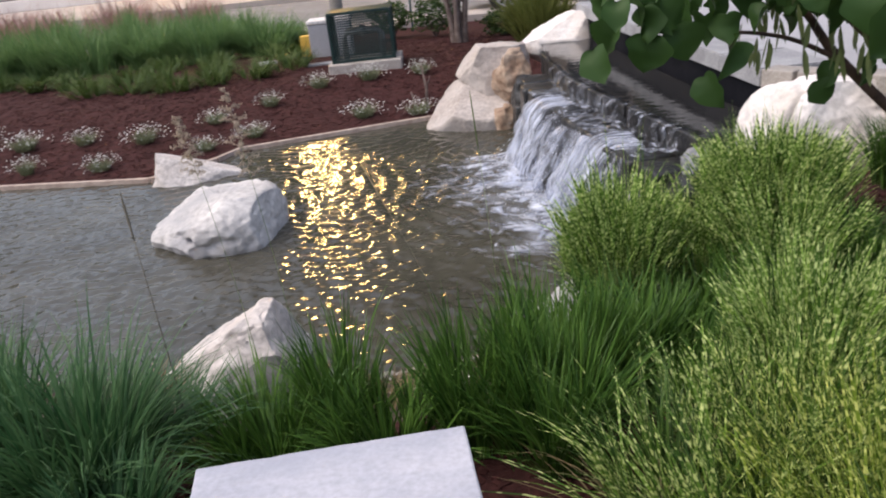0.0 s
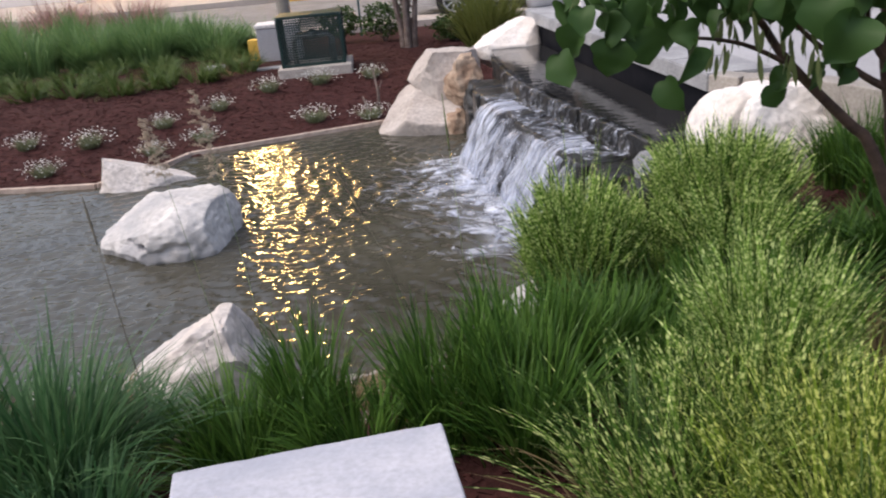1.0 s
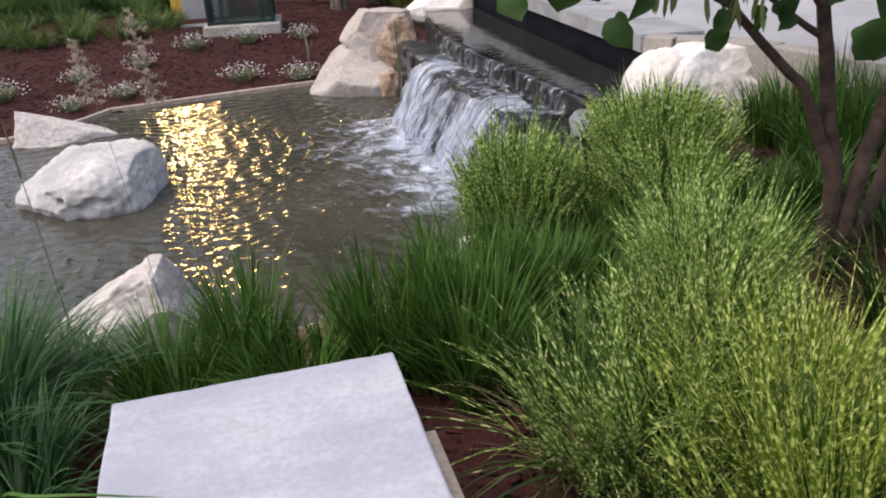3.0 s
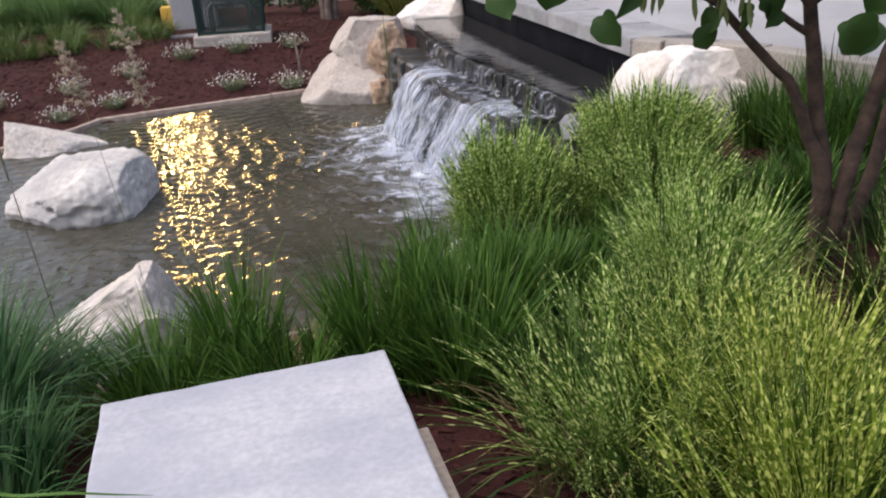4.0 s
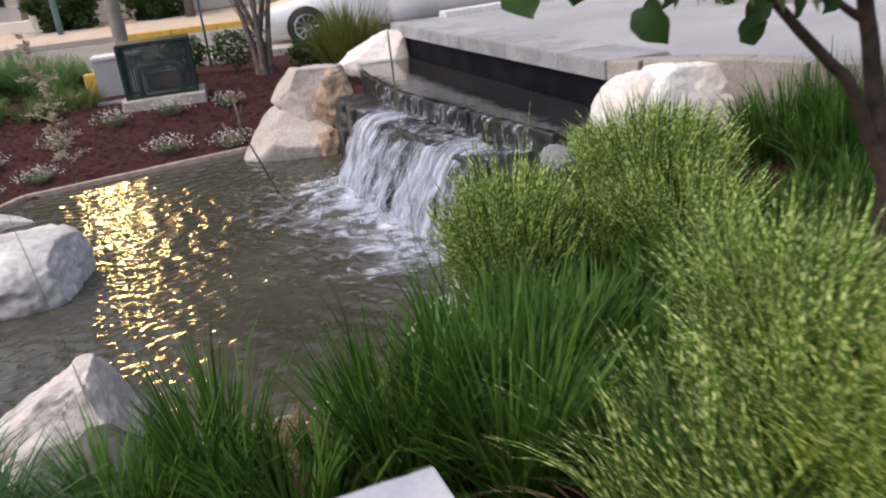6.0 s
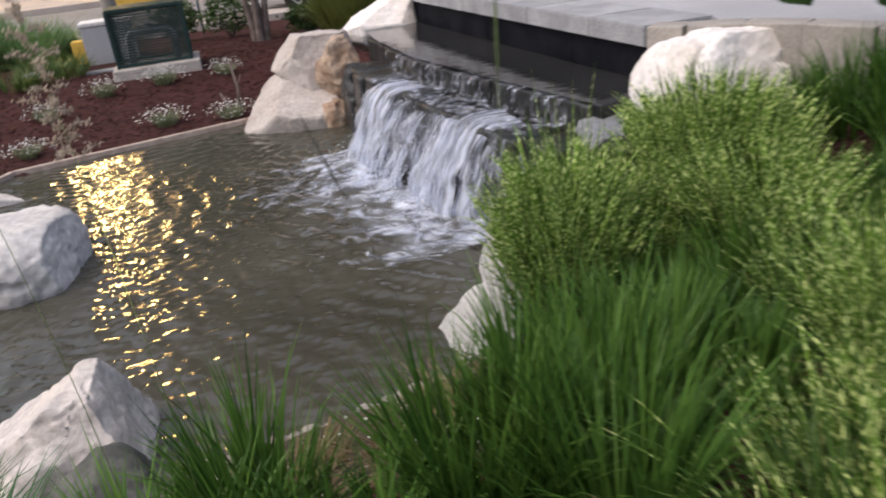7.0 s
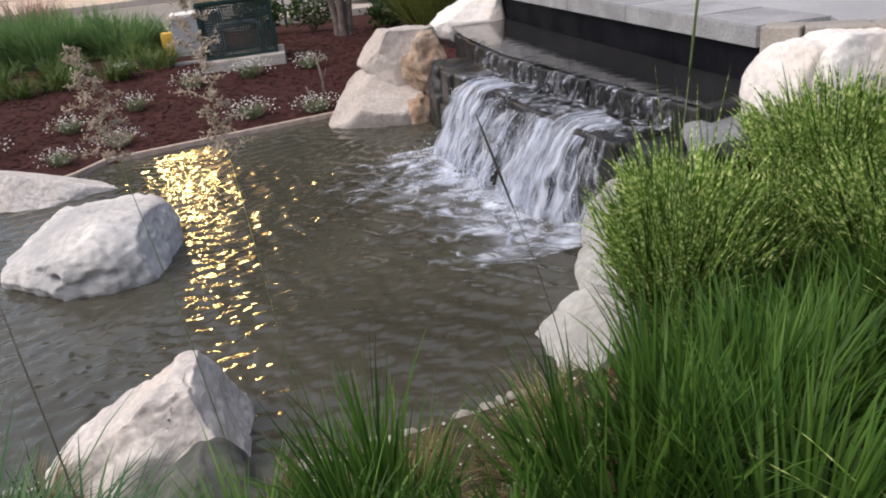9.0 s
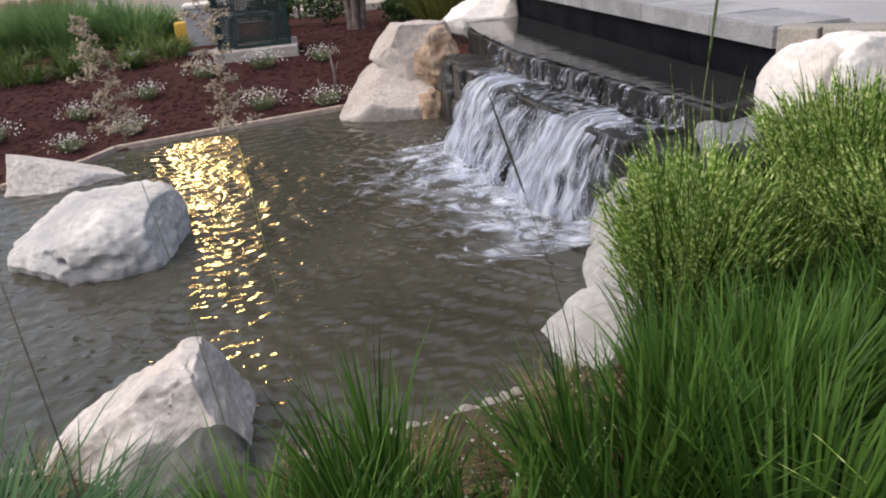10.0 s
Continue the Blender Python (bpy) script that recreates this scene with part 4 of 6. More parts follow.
# ---- boulders ----
def boulders():
    g = "pale boulders"
    rock("boulder", "large pale grey boulder standing in the pond", BLOTCHED_ROCK, (-1.90, 5.72, -0.41), (1.00, 0.96, 0.56), 4,
         cuts=[((-0.62, -0.2, 0.78), 0.62), ((0.05, 0.15, 1), 0.82), ((0.95, -0.2, 0.1), 0.86)], seed=11, rough=0.058, power=2.7, facets=3, detail=6,
         pits=[((-0.20, -0.92, 0.12), 0.12, 0.09), ((0.20, -0.90, 0.10), 0.17, 0.08), ((0.36, -0.88, 0.05), 0.15, 0.07), ((0.05, -0.55, 0.72), 0.12, 0.03), ((0.10, -0.92, -0.05), 0.2, 0.03), ((0.55, -0.7, 0.25), 0.16, 0.04), ((-0.5, -0.75, 0.2), 0.14, 0.05), ((0.62, -0.6, 0.55), 0.10, 0.06), ((-0.1, -0.2, 0.95), 0.13, 0.03)])
    rock("flat_boulder", "flat wedge-shaped pale boulder at the pond's edge", WHITE_ROCK, (-2.55, 7.32, -0.44), (1.02, 0.50, 0.74), 10,
         cuts=[((0.42, 0.1, 0.9), 0.16), ((-0.95, -0.1, 0.3), 0.86), ((0.1, -0.62, 0.78), 0.36), ((0.45, -0.85, 0.3), 0.62)], seed=5, rough=0.06, power=4.0, facets=2, hard=0.9)
    rock("peaked_boulder", "peaked pale boulder at the near edge of the pond", WHITE_ROCK, (-1.12, 3.62, -0.50), (1.18, 0.84, 1.14), -8,
         cuts=[((-0.58, 0.05, 0.82), 0.46), ((0.95, 0.10, 0.30), 0.42), ((0.10, 0.0, 1.0), 0.64), ((0.22, -0.88, 0.42), 0.55), ((-0.2, 0.9, 0.5), 0.6), ((-0.45, -0.75, 0.5), 0.60)], seed=23, rough=0.055, power=3.4, facets=6, detail=6, hard=0.9,
         pits=[((-0.3, -0.5, 0.3), 0.3, 0.03), ((0.1, -0.6, 0.1), 0.25, 0.04), ((-0.1, -0.4, 0.5), 0.2, 0.025)])
    # added dark piece in place of the peaked boulder's shaded, wet under-face
    rock("boulder_under_face", "dark grey piece standing in for the peaked boulder's shaded, wet under-face", SHADED_ROCK, (-0.98, 3.20, -0.45), (0.60, 0.30, 0.56), 6, cuts=[((-0.6, -0.1, 0.8), 0.52), ((0.6, -0.2, 0.75), 0.74)], seed=25, rough=0.11, power=2.6, detail=5, hard=0.8)
    rock("rounded_boulder", "rounded tan boulder at the waterline", TAN_ROCK, (0.0, 8.44, -0.42), (0.94, 0.78, 0.72), -18,
         cuts=[((-0.6, -0.4, 0.7), 0.62), ((0.25, -0.5, 0.85), 0.66), ((-0.95, 0.1, 0.2), 0.85)], seed=31, rough=0.05, power=2.8, facets=3)
    rock("upright_boulder", "upright tan boulder beside the waterfall", TAN_ROCK, (0.26, 8.64, 0.0), (0.80, 0.66, 0.62), -8,
         cuts=[((-0.85, -0.2, 0.5), 0.66), ((0.05, 0, 1), 0.80), ((0.3, -0.9, 0.2), 0.70), ((-0.5, -0.8, 0.0), 0.80), ((-0.7, -0.2, -0.7), 0.75)], seed=37, rough=0.07, power=3.6, facets=5)
    rock("split_stone", "broken orange-brown stone beside the falls", ORANGE_ROCK, (0.50, 8.30, -0.12), (0.42, 0.42, 0.66), 12,
         cuts=[((0.2, -0.85, 0.4), 0.62), ((0.9, -0.1, 0.4), 0.62), ((-0.7, -0.3, -0.6), 0.7)], seed=41, rough=0.15, power=3.2)
    rock("split_stone", "small broken stone low beside the falls", ORANGE_ROCK, (0.36, 8.16, -0.47), (0.26, 0.34, 0.34), 0, seed=43, rough=0.10, power=3.4)
    rock("split_stone", "dark wet stone at the falls' far side", DARK_STONE, (0.62, 7.92, -0.28), (0.36, 0.42, 0.62), 8, seed=45, rough=0.14, power=3.4)
    rock("capping_boulder", "smooth white boulder closing the basin's far end", BRIGHT_ROCK, (1.02, 8.95, 0.20), (0.86, 0.60, 0.50), -6,
         cuts=[((-0.6, -0.1, 0.75), 0.55), ((0.95, -0.2, 0.1), 0.82), ((0, -0.7, 0.7), 0.75)], seed=47, rough=0.05, power=3.2)
    rock("boulder", "big white boulder at the basin's near end", BRIGHT_ROCK, (2.24, 4.72, 0.18), (0.86, 0.54, 0.67), 2,
         cuts=[((0.05, 0, 1), 0.90), ((0, -0.85, 0.5), 0.86), ((0.8, -0.2, 0.55), 0.78)], seed=53, rough=0.030, power=2.8, facets=0, detail=6)
    rock("boulder", "rounded white boulder touching the basin lip", BRIGHT_ROCK, (1.90, 4.73, 0.16), (0.56, 0.46, 0.62), 0, cuts=[((0, -0.9, 0.3), 0.85), ((-0.7, -0.4, 0.6), 0.85)], seed=59, rough=0.04, facets=2)
    rock("ledge_slab", "flat grey stone beside the waterfall lip", SLATE, (1.56, 4.70, 0.06), (0.66, 0.46, 0.20), 16, cuts=[((0, 0, 1), 0.7)], seed=61, rough=0.04, power=5)
    rock("ledge_slab", "dark wet stone under the lip's corner", DARK_STONE, (1.28, 4.62, -0.16), (0.40, 0.36, 0.34), 20, seed=63, rough=0.09, power=3.5)
    rock("shore_boulder", "pale angular boulder on the near shore under the grass", DULL_ROCK, (1.16, 4.80, -0.40), (0.62, 0.60, 0.50), 30, seed=67, rough=0.07, power=3.6)
    rock("shore_boulder", "pale angular boulder on the near shore under the grass", DULL_ROCK, (0.92, 4.36, -0.42), (0.56, 0.78, 0.48), -12, cuts=[((-0.7, -0.1, 0.6), 0.55), ((-0.3, -0.8, 0.5), 0.6)], seed=71, rough=0.07, power=3.6)
    rock("shore_boulder", "low pale angular boulder at the near water's edge", DULL_ROCK, (0.60, 3.92, -0.50), (0.68, 0.56, 0.34), 28, cuts=[((-0.7, 0.25, 0.6), 0.58)], seed=73, rough=0.05, power=3.6)


boulders()


def bench():
    bm = box(-0.31, 0.31, -1.2, 0.0, 0.0, 0.11, 0.006)
    bmesh.ops.subdivide_edges(bm, edges=[e for e in bm.edges if e.calc_length() > 0.3], cuts=14, use_grid_fill=True)
    for v in bm.verts:
        edge = min(abs(abs(v.co.x) - 0.31), abs(v.co.y), abs(v.co.y + 1.2)) < 0.012
        if edge:
            v.co.x += 0.004 * noise.noise(v.co * 18)
            v.co.y += 0.004 * noise.noise(v.co * 18 + Vector((5, 0, 0)))
            v.co.z += 0.002 * noise.noise(v.co * 25)
    root = thing("stone_bench", "pale grey granite slab bench with rough-cut edges", "bench", at=(-0.245, 1.705, 0.34), rz=9.0)
    part("slab", bm, SLAB, root)
    part("base_block", box(-0.25, 0.362, -1.16, -0.17, -0.42, -0.003, 0.004), TAN_BLOCK, root, "tan concrete base block")


bench()


def stray_plants():
    """One long blade that arches over the bench's corner, and a small weed at its foot."""
    pts = smooth_line([(-0.84, 1.60, 0.05), (-0.78, 1.52, 0.28), (-0.70, 1.43, 0.42), (-0.59, 1.32, 0.500), (-0.494, 1.295, 0.512), (-0.43, 1.305, 0.49), (-0.373, 1.32, 0.466)], 4)
    vs, fs = [], []
    for i, p in enumerate(pts):
        w = 0.0045 * (1 - (i / (len(pts) - 1)) ** 3) + 0.0004
        vs += [(p.x, p.y - w, p.z), (p.x, p.y, p.z - w * 0.5), (p.x, p.y + w, p.z)]
    for i in range(len(pts) - 1):
        a = 3 * i
        fs += [(a, a + 1, a + 4, a + 3), (a + 1, a + 2, a + 5, a + 4)]
    ob = part("grass_blade", mesh_of("grass_blade", vs, fs, smooth=True), DEEP_GRASS)
    tagged(ob, "long green grass blade arching over the bench corner", "grass blade")
    root = thing("weed", "small broad-leaved weed growing beside the bench", "weed", at=(-0.66, 1.52, ground_z(-0.66, 1.52)))
    part("leaves", leaf_cloud(70, 0.13, 0.12, 0.07, 0.035, 33), SHRUB, root)
    part("stem", tube("stem", [(0, 0, -0.02), (0.01, 0, 0.08)], [0.004, 0.002], 5), GREEN_STEM, root)


# ---- grasses ----
def grass(name, label, x, y, material, n, h, spread, width, seed, droop=0.5, base=0.10, lean=(0, 0), dry=0.0, group="", z=None, category="ornamental grass", upper=0, shade_core=0.0, low=0.30):
    z0 = ground_z(x, y) - 0.01 if z is None else z
    root = thing(name, label, category, group, at=(x, y, z0))
    # a share of the blades carries the clump's inner shade in its colour
    inner = int(n * shade_core)
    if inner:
        part("inner_tuft", blade_mesh("inner_tuft", [(0, 0, 0, blades(inner, h * 0.90, spread * 0.95, width, seed + 700, lean, droop, base, tufts=max(6, inner // 12)))]), SHADE_BLADES, root, "inner blades coloured dark for the shade inside the clump")
    sets = [(0, 0, 0, blades(n - inner, h, spread, width, seed, lean, droop, base, tufts=max(6, n // 16)))]
    if upper:
        sets.append((0, 0, 0, leaflets(upper, h * 0.90, spread, base, 0.27 if h < 0.7 else 0.24, width * 1.15, seed + 900, low=low)))
    part("tuft", blade_mesh("tuft", sets), material, root)
    if dry:
        part("dry_tuft", blade_mesh("dry_tuft", [(0, 0, 0, blades(int(n * dry), h * 0.6, spread * 1.2, width * 0.8, seed + 500, lean, 0.9, base * 1.3))]), DRY, root, "straw-coloured dry blades")
    return root


ZL = "tall clump of yellow-banded zebra grass"
DL = "dense clump of arching deep green grass"
BL = "loose clump of bluish green grass"
for i, (x, y, n, h, sp, base, dr) in enumerate([
    (0.71, 3.44, 1500, 1.04, 0.27, 0.11, 0.26),
    (1.46, 3.70, 1500, 0.70, 0.29, 0.18, 0.24),
    (1.10, 3.58, 800, 0.66, 0.23, 0.13, 0.24),
    (1.34, 3.24, 420, 0.44, 0.24, 0.14, 0.24),
    (1.22, 2.78, 300, 0.36, 0.22, 0.13, 0.22),
    (1.06, 2.22, 1200, 0.58, 0.20, 0.13, 0.26),
    (0.88, 1.90, 700, 0.52, 0.24, 0.12, 0.34),
    (1.00, 1.56, 1000, 0.54, 0.36, 0.15, 0.26),
    (0.90, 1.24, 800, 0.52, 0.36, 0.13, 0.24),
    (0.57, 1.76, 700, 0.52, 0.46, 0.15, 0.62),
    (0.74, 1.98, 380, 0.36, 0.24, 0.12, 0.40),
    (0.72, 1.58, 600, 0.42, 0.32, 0.16, 0.34),
    (1.30, 1.42, 320, 0.46, 0.32, 0.12, 0.28),
    (1.72, 2.20, 420, 0.44, 0.34, 0.13, 0.30),
    (2.06, 2.62, 260, 0.40, 0.30, 0.14, 0.30),
    (1.98, 1.75, 320, 0.44, 0.34, 0.14, 0.30),
]):
    near = y < 2.8
    # more shade-coloured blades in the far clumps and those under the tree
    grass("zebra_grass", ZL, x, y, GOLD_ZEBRA if y < 1.6 and x > 0.85 else LIME_ZEBRA if not near or (y > 1.95 and x < 1.5) else ZEBRA, int(n * (0.75 if near else 0.44)), h, sp, 0.0070 if near else 0.0088, 100 + i, dr, base, group="zebra grasses", dry=0.08, shade_core=0.85 if near and x > 1.5 else 0.40 if near else 0.68, low=0.30 if near else 0.42, upper=0 if dr > 0.6 else int(n * (0.2 if near and x > 1.5 else 0.5 if near else 1.4)))
for i, (x, y) in enumerate([(1.30, 2.05), (1.46, 2.38), (1.44, 1.80), (0.50, 1.62), (-0.30, 3.18), (-0.05, 3.24), (0.18, 3.34), (-0.58, 3.14), (0.02, 3.02), (-0.36, 2.96), (0.30, 3.12), (-1.55, 3.34)]):
    grass("dry_grass", "flattened straw-coloured grass on the mulch", x, y, DRY, 90, 0.22, 0.30, 0.007, 150 + i, 0.8, 0.12, group="dry grasses")
for i, (x, y, n, h, sp, base) in enumerate([
    (0.10, 2.32, 800, 0.55, 0.24, 0.13),
    (0.32, 2.44, 900, 0.56, 0.24, 0.15),
    (0.54, 2.62, 650, 0.53, 0.24, 0.14),
    (0.30, 2.12, 500, 0.50, 0.26, 0.12),
    (-0.40, 2.42, 420, 0.56, 0.22, 0.08),
    (-0.60, 2.28, 700, 0.40, 0.28, 0.13),
    (-0.20, 2.20, 450, 0.38, 0.24, 0.12),
    (0.74, 2.72, 450, 0.42, 0.24, 0.16),
    (1.00, 3.15, 400, 0.42, 0.26, 0.16),
    (1.02, 2.80, 400, 0.30, 0.22, 0.15),
    (1.14, 2.98, 400, 0.34, 0.22, 0.15),
    (-0.62, 2.85, 140, 0.24, 0.22, 0.10),
    (0.72, 2.44, 450, 0.36, 0.22, 0.15),
    (1.66, 3.12, 600, 0.24, 0.22, 0.18),
    (1.50, 2.92, 500, 0.22, 0.18, 0.18),
    (1.46, 2.62, 400, 0.18, 0.18, 0.16),
    (1.95, 3.10, 600, 0.26, 0.24, 0.20),
    (2.28, 3.52, 700, 0.40, 0.24, 0.20),
    (2.60, 3.40, 600, 0.50, 0.30, 0.20),
    (2.22, 3.98, 600, 0.44, 0.24, 0.18),
    (2.50, 3.76, 700, 0.52, 0.24, 0.20),
    (2.95, 3.35, 600, 0.46, 0.26, 0.20),
    (3.2, 2.75, 600, 0.46, 0.26, 0.22),
]):
    grass("fountain_grass", DL, x, y, DEEP_GRASS, int(n * 0.9), h, sp, 0.0098, 200 + i, 0.30, base, group="green grasses")
for i, (x, y, n, h, sp, base) in enumerate([
    (-1.12, 2.10, 700, 0.60, 0.50, 0.12),
    (-1.55, 2.35, 700, 0.66, 0.50, 0.14),
    (-0.90, 1.80, 380, 0.34, 0.30, 0.10),
    (-1.08, 2.62, 260, 0.42, 0.46, 0.12),
]):
    grass("blue_grass", BL, x, y, BLUE_GRASS, n, h, sp, 0.0105, 300 + i, 0.55, base, group="bluish grasses")


def plume_stem(x, y, top, plume, seed):
    """A tall seed stalk from the ground to its top: thin stem, feathery or slim dark head."""
    rng = random.Random(seed)
    z = ground_z(x, y) - 0.01
    root = thing("seed_stalk", "tall grass stalk with a feathery beige plume" if plume else "thin dark grass stalk with a slim seed head", "grass stalk", "seed stalks", at=(x, y, z))
    end = Vector(top) - Vector((x, y, z))
    line = [Vector((end.x * t * t, end.y * t * t, end.z * t)) for t in np.linspace(0, 1, 9)]
    skin = GREEN_STEM if x > 0.1 or plume else STEM
    part("stem", tube("stem", line, [(0.0014 if plume or x > 0 else 0.0024) - 0.0008 * k / 8 for k in range(9)], 5), skin, root)
    pcs = []
    if plume:
        L = plume
        up = (line[-1] - line[-2]).normalized()
        for k in range(26):
            t = (k + rng.uniform(-0.4, 0.4)) / 25
            c = line[-1] + up * (t - 0.45) * L
            reach = (0.050 * max(0.0, 1 - t) ** 0.6 + 0.010) * min(1.0, L / 0.15) * rng.choice((0.45, 0.7, 1.0, 1.15))
            a = k * 2.4 + rng.uniform(-0.6, 0.6)
            d = Vector((math.cos(a), math.sin(a), rng.uniform(0.15, 0.75))) * reach
            sag = Vector((0, 0, -0.25 * reach))
            mid = c + d * 0.6
            pcs.append(tube_data([c, mid, c + d + sag], [0.0009, 0.0008, 0.0005], 3))
            for _ in range(34):
                u = rng.uniform(0.15, 1.0)
                e = c + d * u + sag * max(0.0, u - 0.6) * 2.5 + Vector((rng.gauss(0, 0.0034), rng.gauss(0, 0.0034), rng.gauss(0, 0.0034)))
                pcs.append(tube_data([e, e + Vector((rng.gauss(0, 0.003), rng.gauss(0, 0.003), rng.uniform(-0.004, 0.006)))], [0.0017, 0.0005], 3))
        part("plume", merged("plume", pcs), PLUME, root, "feathery beige seed plume")
    else:
        head = [line[-1] + (line[-1] - line[-2]).normalized() * 0.17 * t for t in np.linspace(0, 1, 9)]
        r = [0.0007 + (0.0013 if x > 0 else 0.0038) * math.sin(math.pi * min(1, t * 0.9 + 0.1)) * (0.8 + 0.4 * (k % 2)) for k, t in enumerate(np.linspace(0, 1, 9))]
        part("seed_head", tube("seed_head", head, r, 6), skin, root)


for k, (x, y, top, plume) in enumerate([
    (-0.62, 2.42, (-0.69, 2.40, 1.00), 0.17), (-0.48, 2.40, (-0.515, 2.34, 1.03), 0.25),
    (-0.86, 2.30, (-0.97, 2.5, 0.70), 0), (0.04, 2.35, (-0.11, 2.22, 0.82), 0),
    (0.17, 2.36, (0.145, 2.2, 0.98), 0)]):
    plume_stem(x, y, top, plume, 40 + k)


def leaf_cloud(n, rx, ry, rz, size, seed, flat=0.5):
    rng = random.Random(seed)
    vs, fs = [], []
    for _ in range(n):
        d = Vector((rng.gauss(0, 1), rng.gauss(0, 1), rng.gauss(0, 1))).normalized() * rng.uniform(0.35, 1.0) ** 0.5
        lump = 0.75 + 0.35 * noise.noise(d * 2.3 + Vector((seed, 0, 0)))
        c = Vector((d.x * rx * lump, d.y * ry * lump, rz + d.z * rz * lump))
        if c.z < 0:
            continue
        a = Vector((rng.gauss(0, 1), rng.gauss(0, 1), rng.gauss(0, flat))).normalized() * size * rng.uniform(0.6, 1.2)
        b = a.cross(Vector((rng.gauss(0, 1), rng.gauss(0, 1), rng.gauss(0, 1)))).normalized() * size * 0.45
        o = len(vs)
        vs += [c - a, c + b, c + a, c - b]
        fs.append((o, o + 1, o + 2, o + 3))
    return mesh_of("leaves", vs, fs)


# ---- tree in front of the plaza ----
def heart_leaf(k):
    pts = [(0, 0.03), (0.14, -0.015), (0.34, 0.02), (0.49, 0.17), (0.54, 0.38), (0.48, 0.58), (0.31, 0.75), (0.12, 0.86), (0, 0.93)]
    pts = [(abs(p.x) if 0 < i < 24 else 0, p.y) for i, p in enumerate(smooth_line([(x, y, 0) for x, y in pts], 3))]
    vs, fs = [], []
    for x, y in pts:
        vs.append((0, y if x else y, 0.0))
    n = len(pts)
    for s in (1, -1):
        for x, y in pts:
            w = 1 + 0.10 * math.sin(7 * y + 3 * k + s) + 0.05 * math.sin(17 * y + 5 * k * s)
            vs.append((s * x * w, y + 0.05 * s * x * math.sin(k * 2), (0.25 + 0.1 * k) * x + 0.30 * x * x - (0.2 + 0.08 * k) * y * y + 0.06 * math.sin(8 * y + 4 * x * s + k)))
    for i, (x, y) in enumerate(pts):
        vs[i] = (0.03 * math.sin(k + 3 * y), max(0.02, y), -(0.2 + 0.08 * k) * y * y)
    for s in (0, 1):
        o = n * (1 + s)
        for i in range(n - 1):
            f = (i, o + i, o + i + 1, i + 1)
            fs.append(f if s == 0 else f[::-1])
    me = mesh_of("leaf", vs, fs, smooth=True)
    me.materials.append(HEART)
    return me


